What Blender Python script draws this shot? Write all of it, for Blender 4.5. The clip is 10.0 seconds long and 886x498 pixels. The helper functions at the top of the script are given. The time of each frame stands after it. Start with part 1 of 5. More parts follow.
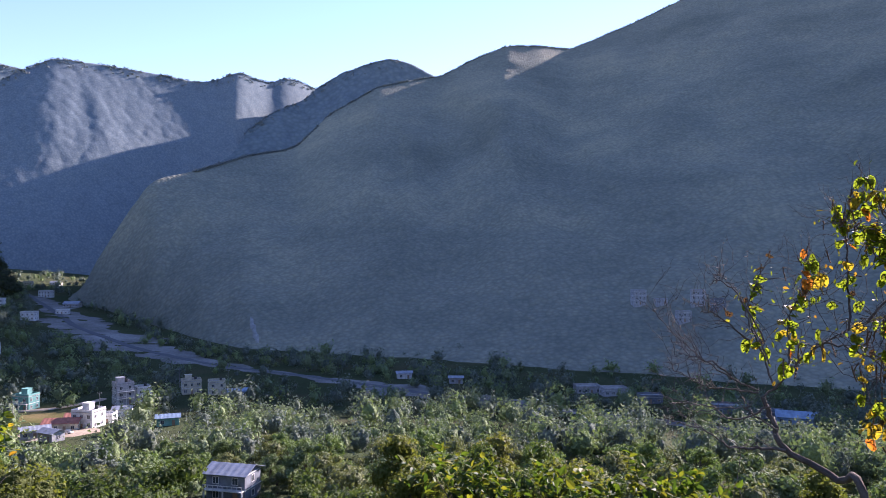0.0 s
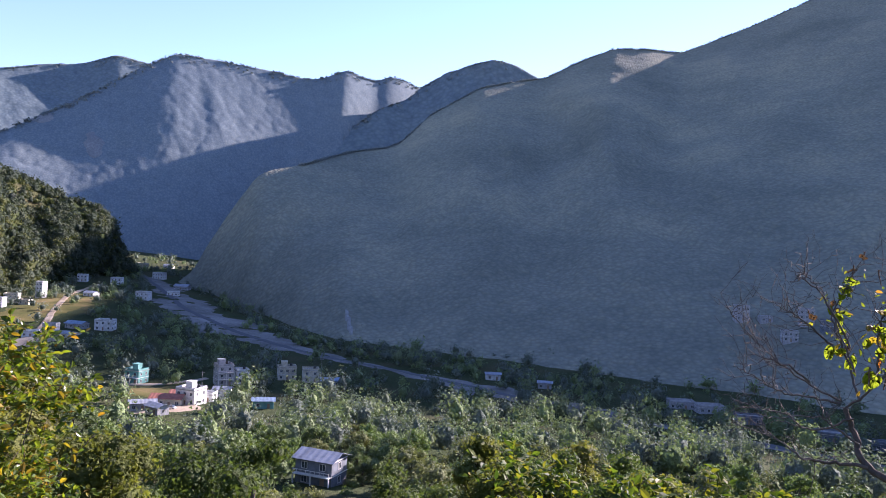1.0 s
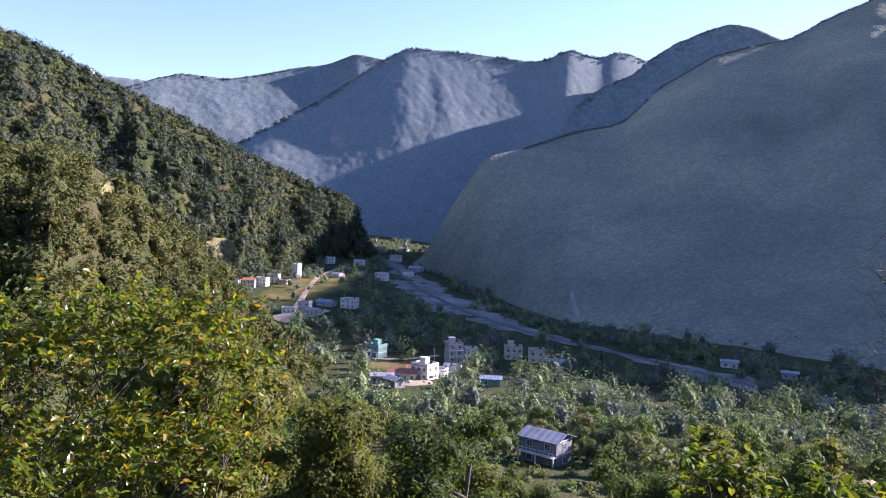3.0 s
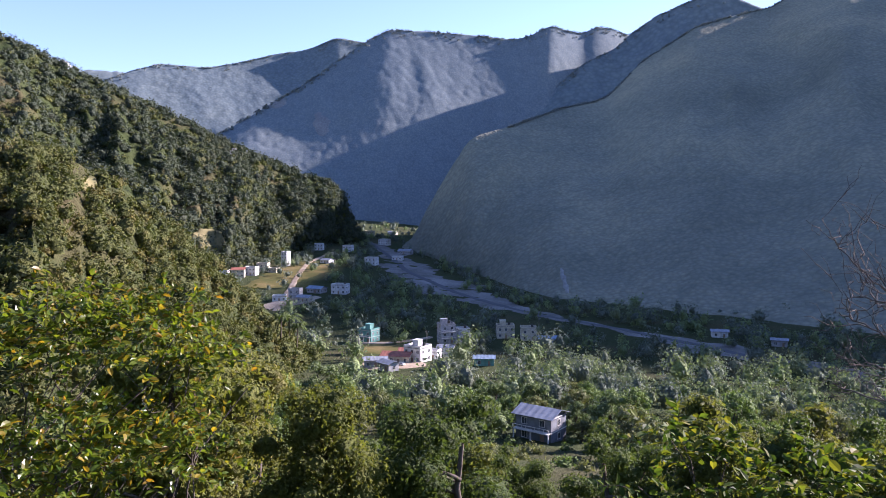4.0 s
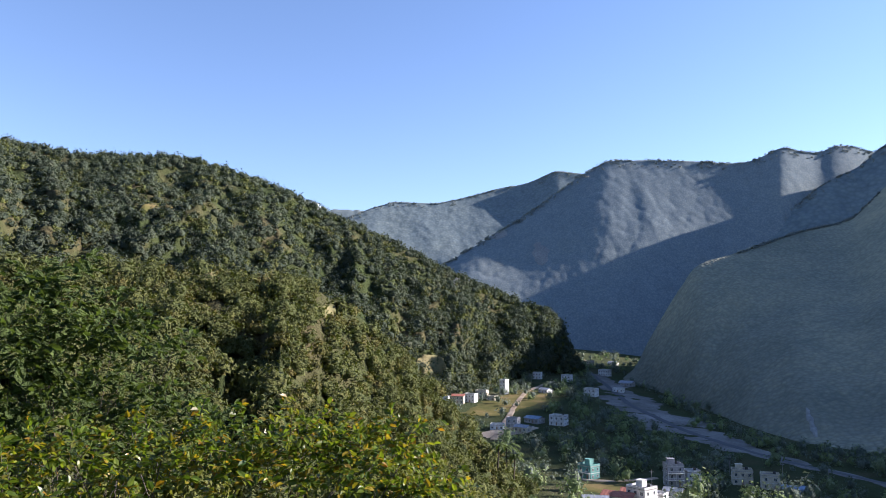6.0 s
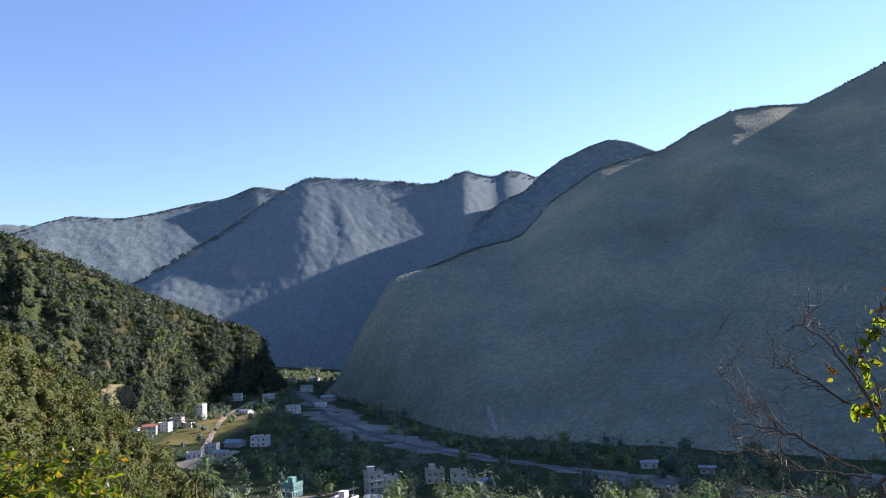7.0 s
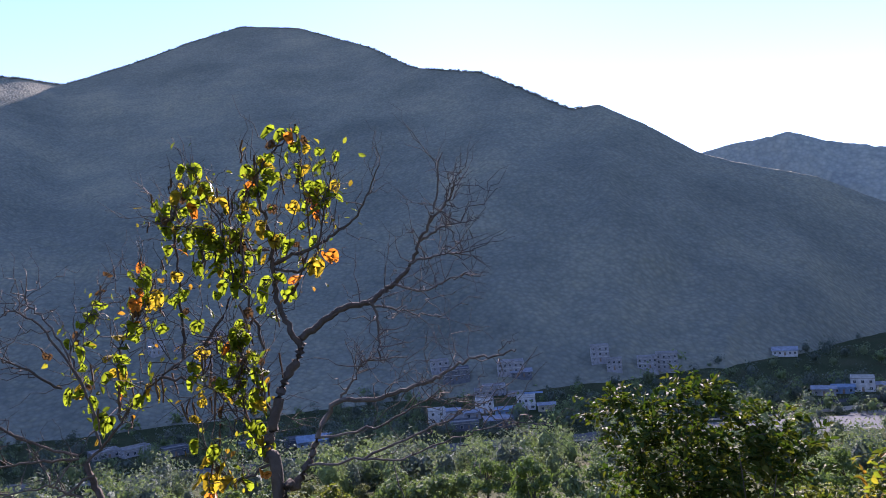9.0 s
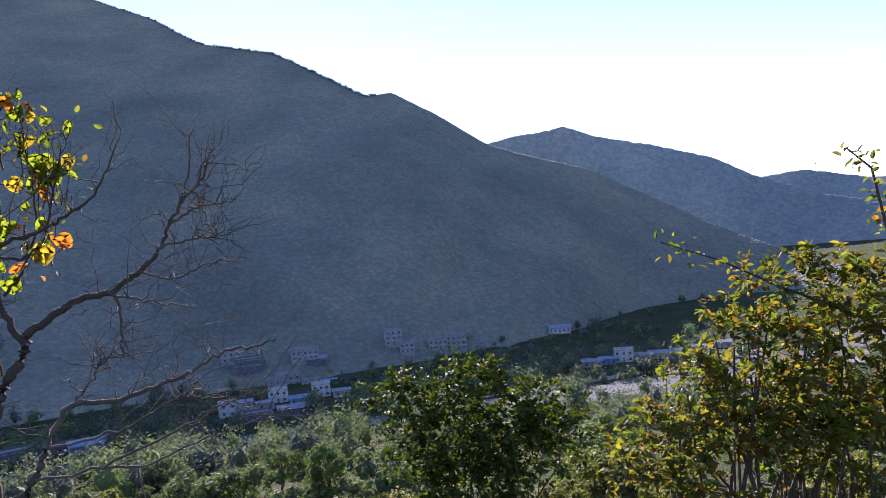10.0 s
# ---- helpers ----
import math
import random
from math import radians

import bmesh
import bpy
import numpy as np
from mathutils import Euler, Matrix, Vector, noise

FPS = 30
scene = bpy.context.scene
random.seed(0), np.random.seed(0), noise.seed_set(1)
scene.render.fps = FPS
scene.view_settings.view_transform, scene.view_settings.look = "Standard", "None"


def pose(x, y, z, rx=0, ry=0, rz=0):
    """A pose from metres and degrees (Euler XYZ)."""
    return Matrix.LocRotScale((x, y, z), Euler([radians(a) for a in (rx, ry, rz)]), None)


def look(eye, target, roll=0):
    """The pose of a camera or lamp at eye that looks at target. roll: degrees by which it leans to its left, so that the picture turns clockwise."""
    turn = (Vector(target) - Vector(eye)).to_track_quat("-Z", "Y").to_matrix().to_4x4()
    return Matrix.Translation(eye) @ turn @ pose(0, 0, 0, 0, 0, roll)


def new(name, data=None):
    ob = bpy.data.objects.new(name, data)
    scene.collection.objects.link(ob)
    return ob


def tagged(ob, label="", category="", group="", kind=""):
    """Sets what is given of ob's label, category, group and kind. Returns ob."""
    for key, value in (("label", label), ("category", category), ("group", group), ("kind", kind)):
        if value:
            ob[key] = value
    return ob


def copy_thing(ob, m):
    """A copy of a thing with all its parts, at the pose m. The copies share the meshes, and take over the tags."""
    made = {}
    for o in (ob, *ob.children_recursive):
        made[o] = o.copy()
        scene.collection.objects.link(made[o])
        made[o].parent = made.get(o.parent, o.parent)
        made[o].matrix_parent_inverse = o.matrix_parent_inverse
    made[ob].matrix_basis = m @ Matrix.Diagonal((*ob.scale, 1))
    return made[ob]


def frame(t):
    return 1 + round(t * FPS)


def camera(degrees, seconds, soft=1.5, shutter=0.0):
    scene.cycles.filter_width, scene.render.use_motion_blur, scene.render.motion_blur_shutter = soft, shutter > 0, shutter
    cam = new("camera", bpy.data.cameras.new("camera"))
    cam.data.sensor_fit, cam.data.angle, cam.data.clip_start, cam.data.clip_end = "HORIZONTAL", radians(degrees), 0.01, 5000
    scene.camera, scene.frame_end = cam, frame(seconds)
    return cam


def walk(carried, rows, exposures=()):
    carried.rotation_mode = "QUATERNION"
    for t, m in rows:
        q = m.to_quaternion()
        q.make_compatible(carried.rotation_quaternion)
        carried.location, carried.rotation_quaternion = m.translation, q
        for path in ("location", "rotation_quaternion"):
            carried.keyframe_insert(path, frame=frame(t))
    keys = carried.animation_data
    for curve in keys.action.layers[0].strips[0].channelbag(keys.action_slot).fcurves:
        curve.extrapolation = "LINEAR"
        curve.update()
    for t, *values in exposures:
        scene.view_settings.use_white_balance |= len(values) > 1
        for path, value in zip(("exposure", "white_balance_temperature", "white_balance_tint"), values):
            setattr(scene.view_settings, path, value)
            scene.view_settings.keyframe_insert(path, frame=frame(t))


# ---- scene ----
cam = camera(61.84, 10.0, soft=0.9)
EXPOSURES = [(0.0, 2.02, 5800, 38), (2.5, 1.99, 5800, 38), (4.5, 1.84, 5800, 35), (6.5, 1.62, 5900, 22), (7.0, 1.66, 5900, 24), (8.0, 1.98, 5800, 38), (10.0, 1.93, 5800, 38)]
PATH = [
    (0.00, pose(0.000, 0.000, 0.000, 90.000, -0.000, 0.000)),
    (0.20, pose(0.025, 0.019, 0.013, 89.972, -0.849, 4.385)),
    (0.50, pose(0.037, 0.072, -0.014, 90.077, -2.943, 6.134)),
    (1.00, pose(0.168, 0.092, -0.096, 89.900, -2.868, 7.368)),
    (1.50, pose(0.332, 0.161, -0.143, 88.877, -3.274, 10.448)),
    (2.00, pose(0.476, 0.296, -0.136, 88.493, -2.430, 15.046)),
    (2.50, pose(0.630, 0.419, -0.147, 88.466, -1.884, 21.251)),
    (2.70, pose(0.682, 0.363, -0.159, 88.235, -2.325, 23.624)),
    (3.10, pose(0.749, 0.438, -0.168, 87.564, -1.670, 24.840)),
    (3.45, pose(0.810, 0.597, -0.172, 86.769, -0.238, 24.316)),
    (3.80, pose(0.841, 0.681, -0.173, 86.376, 0.508, 23.803)),
    (4.00, pose(0.854, 0.670, -0.170, 86.374, 0.378, 23.742)),
    (4.50, pose(0.932, 0.655, -0.157, 90.610, 0.370, 27.127)),
    (5.00, pose(0.901, 0.637, -0.099, 93.885, -0.416, 35.995)),
    (5.20, pose(0.915, 0.638, -0.093, 94.405, -0.969, 40.028)),
    (5.50, pose(0.911, 0.628, -0.092, 95.135, -1.269, 43.315)),
    (5.75, pose(0.901, 0.612, -0.093, 95.743, -0.969, 43.060)),
    (6.00, pose(0.895, 0.601, -0.095, 96.296, -0.336, 40.485)),
    (6.30, pose(0.908, 0.612, -0.095, 96.812, 0.639, 34.862)),
    (6.50, pose(0.975, 0.677, -0.092, 97.114, 1.386, 29.820)),
    (7.00, pose(0.958, 0.599, -0.144, 97.049, 2.983, 17.826)),
    (7.50, pose(0.982, 0.639, -0.150, 96.255, 3.729, 2.874)),
    (8.00, pose(1.008, 0.631, -0.149, 94.814, 4.176, -14.114)),
    (8.50, pose(1.036, 0.663, -0.150, 93.404, 4.408, -24.882)),
    (9.00, pose(1.068, 0.667, -0.146, 91.893, 4.595, -36.165)),
    (9.50, pose(1.121, 0.657, -0.150, 90.428, 4.720, -47.373)),
    (10.00, pose(1.217, 0.669, -0.162, 89.486, 5.026, -52.032)),
]
walk(cam, PATH, EXPOSURES)
SUN_BEARING, SUN_HEIGHT = -39.0, 23.6


def at(bearing, distance, z=0.0):
    """A place from its bearing (degrees, anticlockwise from the y axis) and distance."""
    a = radians(bearing)
    return Vector((-math.sin(a) * distance, math.cos(a) * distance, z))


# world and sun
world = bpy.data.worlds.new("sky")
scene.world = world
world.use_nodes = True
wn = world.node_tree.nodes
sky = wn.new("ShaderNodeTexSky")
sky.sky_type = "NISHITA"
sky.sun_disc = False
sky.sun_elevation = radians(SUN_HEIGHT)
sky.sun_rotation = radians(-SUN_BEARING)
sky.altitude, sky.air_density, sky.dust_density, sky.ozone_density = 300, 1.0, 0.02, 2.2
world.node_tree.links.new(sky.outputs[0], wn["Background"].inputs[0])
wn["Background"].inputs[1].default_value = 0.074
sun = new("sun", bpy.data.lights.new("sun", "SUN"))
sun.data.energy, sun.data.angle, sun.data.color = 5.0, radians(0.6), (1.0, 0.9, 0.74)
sun.matrix_world = look(at(SUN_BEARING, 900, 900 * math.tan(radians(SUN_HEIGHT))), (0, 0, 0))


# ---- noise on arrays ----
def lattice(ix, iy, seed):
    h = (ix.astype(np.int64) * 374761393 + iy.astype(np.int64) * 668265263 + seed * 1442695041) & 0x7FFFFFFF
    h = ((h ^ (h >> 13)) * 1274126177) & 0x7FFFFFFF
    h = (h ^ (h >> 16)) & 0xFFFFF
    return h / float(0xFFFFF)


def value_noise(x, y, seed=0):
    x, y = np.asarray(x, float), np.asarray(y, float)
    ix, iy = np.floor(x), np.floor(y)
    fx, fy = x - ix, y - iy
    fx, fy = fx * fx * (3 - 2 * fx), fy * fy * (3 - 2 * fy)
    a, b = lattice(ix, iy, seed), lattice(ix + 1, iy, seed)
    c, d = lattice(ix, iy + 1, seed), lattice(ix + 1, iy + 1, seed)
    return (a * (1 - fx) + b * fx) * (1 - fy) + (c * (1 - fx) + d * fx) * fy * 1.0


def fbm(x, y, seed=0, octaves=4):
    out, amp, total = 0.0, 1.0, 0.0
    for k in range(octaves):
        out = out + amp * value_noise(np.asarray(x) * 2 ** k, np.asarray(y) * 2 ** k, seed + 17 * k)
        total, amp = total + amp, amp * 0.5
    return out / total * 2 - 1


def crowns(x, y, seed):
    """Rounded tree tops packed side by side: 0 in the gaps, up to 1 on the tops."""
    x, y = np.asarray(x, float), np.asarray(y, float)
    ix, iy = np.floor(x), np.floor(y)
    best = np.zeros(np.broadcast(x, y).shape)
    for dx in (-1, 0, 1):
        for dy in (-1, 0, 1):
            jx, jy = ix + dx, iy + dy
            px, py = jx + lattice(jx, jy, seed), jy + lattice(jx, jy, seed + 1)
            r2 = ((x - px) ** 2 + (y - py) ** 2) / 0.62
            best = np.maximum(best, np.sqrt(np.clip(1 - r2, 0, 1)) * (0.45 + 0.55 * lattice(jx, jy, seed + 2)))
    return best


def smooth(a, b, x):
    t = np.clip((np.asarray(x, float) - a) / (b - a), 0, 1)
    return t * t * (3 - 2 * t)


# ---- materials ----
def shader(name):
    m = bpy.data.materials.new(name)
    m.use_nodes = True
    nt = m.node_tree
    return m, nt, nt.nodes["Principled BSDF"]


def ramp_of(nt, colours, source):
    r = nt.nodes.new("ShaderNodeValToRGB")
    els = r.color_ramp.elements
    while len(els) < len(colours):
        els.new(0.5)
    for k, (e, c) in enumerate(zip(els, colours)):
        e.position, e.color = k / (len(colours) - 1), (*c, 1)
    nt.links.new(source, r.inputs[0])
    return r.outputs[0]


def noise_node(nt, scale, detail=4.0, coords="Object", rough=0.55):
    n = nt.nodes.new("ShaderNodeTexNoise")
    n.inputs["Scale"].default_value, n.inputs["Detail"].default_value, n.inputs["Roughness"].default_value = scale, detail, rough
    c = nt.nodes.new("ShaderNodeTexCoord")
    nt.links.new(c.outputs[coords], n.inputs["Vector"])
    return n.outputs[0]


def stretch(nt, source, lo, hi):
    n = nt.nodes.new("ShaderNodeMapRange")
    n.inputs[1].default_value, n.inputs[2].default_value = lo, hi
    nt.links.new(source, n.inputs[0])
    return n.outputs[0]


def mixed(nt, fac, a, b, kind="MIX"):
    n = nt.nodes.new("ShaderNodeMix")
    n.data_type, n.blend_type = "RGBA", kind
    for sock, v in ((n.inputs[0], fac), (n.inputs[6], a), (n.inputs[7], b)):
        if isinstance(v, (int, float)):
            sock.default_value = v
        elif isinstance(v, tuple):
            sock.default_value = (*v, 1)
        else:
            nt.links.new(v, sock)
    return n.outputs[2]


def bumped(nt, bsdf, height, strength=0.5, distance=0.1):
    b = nt.nodes.new("ShaderNodeBump")
    b.inputs["Strength"].default_value, b.inputs["Distance"].default_value = strength, distance
    nt.links.new(height, b.inputs["Height"])
    nt.links.new(b.outputs[0], bsdf.inputs["Normal"])


def ground_like(name, colours, patch, grain, bump=0.5, depth=0.5, rough=0.95, sheen=0.0, crowns=0.0):
    """A rough surface: patches in several tones, finer grain on top, relief."""
    m, nt, b = shader(name)
    big = stretch(nt, noise_node(nt, patch, 5), 0.3, 0.7)
    fine = stretch(nt, noise_node(nt, grain, 6, rough=0.7), 0.25, 0.75)
    col = ramp_of(nt, colours, big)
    shade = ramp_of(nt, [(0.65, 0.65, 0.65), (1.25, 1.25, 1.25)] if not crowns else [(0.86, 0.87, 0.88), (1.12, 1.12, 1.1)], fine)
    col = mixed(nt, 1.0, col, shade, "MULTIPLY")
    if crowns:
        # tree crowns packed side by side; shade in their gaps painted darker
        vo = nt.nodes.new("ShaderNodeTexVoronoi")
        vo.inputs["Scale"].default_value = crowns
        tc = nt.nodes.new("ShaderNodeTexCoord")
        grow = nt.nodes.new("ShaderNodeMapping")
        grow.inputs["Scale"].default_value = (1.0, 1.0, 0.7)
        nt.links.new(tc.outputs["Object"], grow.inputs["Vector"])
        nt.links.new(grow.outputs[0], vo.inputs["Vector"])
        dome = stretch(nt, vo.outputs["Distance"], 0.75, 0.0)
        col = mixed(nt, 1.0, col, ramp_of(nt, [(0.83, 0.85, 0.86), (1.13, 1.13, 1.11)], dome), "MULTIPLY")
        tone = ramp_of(nt, [(0.86, 0.89, 0.89), (1.0, 1.0, 1.0), (1.13, 1.1, 1.02)], vo.outputs["Color"])
        col = mixed(nt, 1.0, col, tone, "MULTIPLY")
        fine = dome
    nt.links.new(col, b.inputs["Base Color"])
    b.inputs["Roughness"].default_value = rough
    b.inputs["Specular IOR Level"].default_value = 0.03
    b.inputs["Sheen Weight"].default_value, b.inputs["Sheen Roughness"].default_value = sheen, 0.7
    bumped(nt, b, fine, bump, depth)
    return m


def leaf_like(name, colours, through_colour, amount=0.4, gloss=0.45, spec=0.35, sheen=0.0, blend=(1.0, 0.0, 0.0, 1.0), grain_size=6.0, relief=0.0):
    """Leaves: each one its own tone, light shining through them."""
    m, nt, b = shader(name)
    geo = nt.nodes.new("ShaderNodeNewGeometry")
    info = nt.nodes.new("ShaderNodeObjectInfo")
    total = None
    for source, share in ((geo.outputs["Random Per Island"], blend[0]), (info.outputs["Random"], blend[1]), (stretch(nt, noise_node(nt, blend[3], 3), 0.28, 0.72), blend[2])):
        n = nt.nodes.new("ShaderNodeMath")
        n.operation = "MULTIPLY_ADD"
        nt.links.new(source, n.inputs[0])
        n.inputs[1].default_value = share
        if total:
            nt.links.new(total, n.inputs[2])
        else:
            n.inputs[2].default_value = 0.0
        total = n.outputs[0]
    col = ramp_of(nt, colours, total)
    fine = stretch(nt, noise_node(nt, grain_size, 5, rough=0.7), 0.3, 0.7)
    grain = ramp_of(nt, [(0.7, 0.7, 0.7), (1.25, 1.25, 1.2)] if not relief else [(0.62, 0.64, 0.62), (1.0, 1.0, 1.0), (1.4, 1.36, 1.25)], fine)
    col = mixed(nt, 1.0, col, grain, "MULTIPLY")
    if relief:
        bumped(nt, b, fine, 1.0, relief)
    nt.links.new(col, b.inputs["Base Color"])
    b.inputs["Roughness"].default_value = gloss
    b.inputs["Specular IOR Level"].default_value = spec
    b.inputs["Sheen Weight"].default_value, b.inputs["Sheen Roughness"].default_value = sheen, 0.7
    tr = nt.nodes.new("ShaderNodeBsdfTranslucent")
    nt.links.new(mixed(nt, 1.0, col, through_colour, "MULTIPLY"), tr.inputs[0])
    mx = nt.nodes.new("ShaderNodeMixShader")
    mx.inputs[0].default_value = amount
    nt.links.new(b.outputs[0], mx.inputs[1])
    nt.links.new(tr.outputs[0], mx.inputs[2])
    nt.links.new(mx.outputs[0], nt.nodes["Material Output"].inputs[0])
    return m


def painted(name, colour, rough=0.8, dirt=0.35, metal=0.0):
    """Painted plaster, concrete or sheet with stains and grain."""
    m, nt, b = shader(name)
    stain = stretch(nt, noise_node(nt, 0.6, 6), 0.35, 0.75)
    fine = stretch(nt, noise_node(nt, 9.0, 4), 0.3, 0.7)
    dark = tuple(c * (1 - dirt) * 0.9 for c in colour)
    col = mixed(nt, stain, colour, dark)
    col = mixed(nt, 1.0, col, ramp_of(nt, [(0.85, 0.85, 0.85), (1.05, 1.05, 1.05)], fine), "MULTIPLY")
    nt.links.new(col, b.inputs["Base Color"])
    b.inputs["Roughness"].default_value, b.inputs["Metallic"].default_value = rough, metal
    b.inputs["Specular IOR Level"].default_value = 0.2
    bumped(nt, b, fine, 0.2, 0.02)
    return m


# haze is painted in: mountainside colours lifted above plain foliage
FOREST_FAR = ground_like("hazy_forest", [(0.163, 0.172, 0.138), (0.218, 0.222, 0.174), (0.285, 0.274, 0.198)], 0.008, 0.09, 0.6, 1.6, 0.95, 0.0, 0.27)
# far ridges: distance haze put into the base colour, bluer and paler
FOREST_BLUE_HAZE = ground_like("blue_haze_forest", [(0.146, 0.180, 0.202), (0.164, 0.197, 0.213), (0.182, 0.210, 0.213)], 0.004, 0.04, 0.08, 2.0, 0.95, 0.0, 0.3)
FOREST_PALE_HAZE = ground_like("pale_haze_forest", [(0.117, 0.151, 0.173), (0.130, 0.164, 0.179), (0.143, 0.174, 0.179)], 0.004, 0.04, 0.12, 3.0, 0.95, 0.0, 0.1)
# eastern ridges painted lighter to stand in for haze
FOREST_EAST_HAZE = ground_like("eastern_haze_forest", [(0.225, 0.250, 0.235), (0.260, 0.285, 0.260), (0.300, 0.318, 0.275)], 0.004, 0.04, 0.12, 3.0, 0.95, 0.0, 0.1)
FOREST_SUN = ground_like("sunlit_scrub", [(0.028, 0.042, 0.016), (0.048, 0.059, 0.024), (0.088, 0.073, 0.040)], 0.012, 0.25, 0.8, 1.2)
GROUND = ground_like("slope_grass", [(0.04, 0.055, 0.024), (0.055, 0.068, 0.032), (0.08, 0.078, 0.042)], 0.03, 0.9, 0.9, 0.5, 1.0)
GRAVEL = ground_like("river_gravel", [(0.115, 0.115, 0.104), (0.184, 0.181, 0.167), (0.288, 0.280, 0.260)], 0.03, 0.6, 0.6, 0.3)
EARTH = ground_like("bare_earth", [(0.22, 0.17, 0.12), (0.33, 0.27, 0.2), (0.42, 0.36, 0.28)], 0.08, 1.2, 0.5, 0.1)
FIELD = ground_like("field_grass", [(0.071, 0.078, 0.027), (0.122, 0.108, 0.041), (0.185, 0.138, 0.068)], 0.06, 1.4, 0.5, 0.1)
ASPHALT = ground_like("asphalt", [(0.05, 0.05, 0.055), (0.075, 0.072, 0.07), (0.10, 0.098, 0.09)], 0.1, 2.0, 0.3, 0.02)
SCAR = ground_like("rock_scar", [(0.247, 0.252, 0.241), (0.277, 0.282, 0.260), (0.315, 0.315, 0.280)], 0.02, 0.3, 0.6, 0.5)
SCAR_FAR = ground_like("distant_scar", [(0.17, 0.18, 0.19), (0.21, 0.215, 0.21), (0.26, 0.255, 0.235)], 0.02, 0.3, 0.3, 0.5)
BARK = ground_like("bark", [(0.056, 0.046, 0.039), (0.102, 0.086, 0.073), (0.148, 0.131, 0.110)], 1.5, 22.0, 0.6, 0.01)
TWIG_BARK = ground_like("twig_bark", [(0.080, 0.068, 0.059), (0.133, 0.116, 0.101), (0.180, 0.160, 0.139)], 3.0, 40.0, 0.4, 0.005)
LEAF_GREEN = leaf_like("leaf_green", [(0.061, 0.087, 0.022), (0.103, 0.127, 0.031), (0.146, 0.157, 0.043), (0.193, 0.168, 0.062)], (1.5, 1.6, 0.6), 0.32, 0.65, 0.15, 0.0, (0.3, 0.4, 0.3, 0.5), grain_size=3, relief=0.2)
LEAF_OLIVE = leaf_like("leaf_olive", [(0.077, 0.101, 0.023), (0.124, 0.148, 0.034), (0.170, 0.182, 0.049), (0.195, 0.177, 0.065)], (1.5, 1.5, 0.6), 0.32, 0.65, 0.15, 0.0, (0.3, 0.4, 0.3, 0.5), grain_size=3, relief=0.2)
LEAF_DARK = leaf_like("leaf_dark", [(0.049, 0.078, 0.023), (0.073, 0.108, 0.031), (0.112, 0.147, 0.043)], (1.4, 1.5, 0.6), 0.28, 0.65, 0.15, 0.0, (0.3, 0.4, 0.3, 0.5), grain_size=3, relief=0.2)
LEAF_SHRUB = leaf_like("leaf_shrub", [(0.039, 0.078, 0.013), (0.073, 0.125, 0.014), (0.132, 0.182, 0.018), (0.054, 0.097, 0.014), (0.171, 0.194, 0.022), (0.078, 0.108, 0.016), (0.294, 0.217, 0.022), (0.118, 0.114, 0.018), (0.049, 0.093, 0.013), (0.118, 0.165, 0.018), (0.033, 0.066, 0.012), (0.093, 0.142, 0.016), (0.186, 0.211, 0.023), (0.044, 0.080, 0.013), (0.108, 0.154, 0.018), (0.059, 0.097, 0.014), (0.235, 0.137, 0.020), (0.069, 0.114, 0.014)], (1.6, 1.5, 0.4), 0.5, 0.34, 0.35)
LEAF_BUSH = leaf_like("leaf_bush", [(0.020, 0.040, 0.010), (0.032, 0.056, 0.013), (0.052, 0.080, 0.016), (0.096, 0.096, 0.020), (0.032, 0.052, 0.012)], (1.6, 1.8, 0.4), 0.25, 0.6, 0.05)
LEAF_SPRIG = leaf_like("leaf_sprig", [(0.041, 0.062, 0.015), (0.072, 0.099, 0.020), (0.112, 0.135, 0.024), (0.052, 0.073, 0.017), (0.204, 0.171, 0.033), (0.091, 0.117, 0.022), (0.224, 0.107, 0.033), (0.061, 0.081, 0.018)], (1.6, 1.7, 0.4), 0.45, 0.6, 0.08)
LEAF_GLOSSY = leaf_like("leaf_glossy", [(0.030, 0.056, 0.012), (0.052, 0.086, 0.017), (0.082, 0.122, 0.020), (0.163, 0.154, 0.025), (0.052, 0.082, 0.016)], (1.5, 1.6, 0.4), 0.36, 0.6, 0.1)

# tones and sheen of the farther slope trees imitate haze
FAR_GREEN = leaf_like("far_green", [(0.089, 0.140, 0.038), (0.126, 0.192, 0.050), (0.169, 0.235, 0.061)], (1.3, 1.4, 0.7), 0.22, 0.8, 0.08, 0.12, (0.3, 0.4, 0.3, 0.3), grain_size=1.8, relief=0.35)
FAR_OLIVE = leaf_like("far_olive", [(0.099, 0.126, 0.049), (0.142, 0.168, 0.060), (0.186, 0.202, 0.079)], (1.3, 1.3, 0.7), 0.22, 0.8, 0.08, 0.12, (0.3, 0.4, 0.3, 0.3), grain_size=1.8, relief=0.35)
FAR_SILVER = leaf_like("far_silver", [(0.089, 0.136, 0.043), (0.125, 0.176, 0.058), (0.160, 0.218, 0.075)], (1.2, 1.3, 0.8), 0.2, 0.8, 0.08, 0.15, (0.3, 0.4, 0.3, 0.3), grain_size=1.8, relief=0.35)
# valley trees: lighter colours plus sheen, in place of haze
VALLEY_DARK = leaf_like("valley_dark_hazy", [(0.098, 0.134, 0.109), (0.137, 0.175, 0.135), (0.184, 0.215, 0.163)], (1.2, 1.3, 0.8), 0.15, 0.85, 0.05, 0.1, (0.15, 0.0, 0.85, 0.09), grain_size=0.9, relief=0.7)
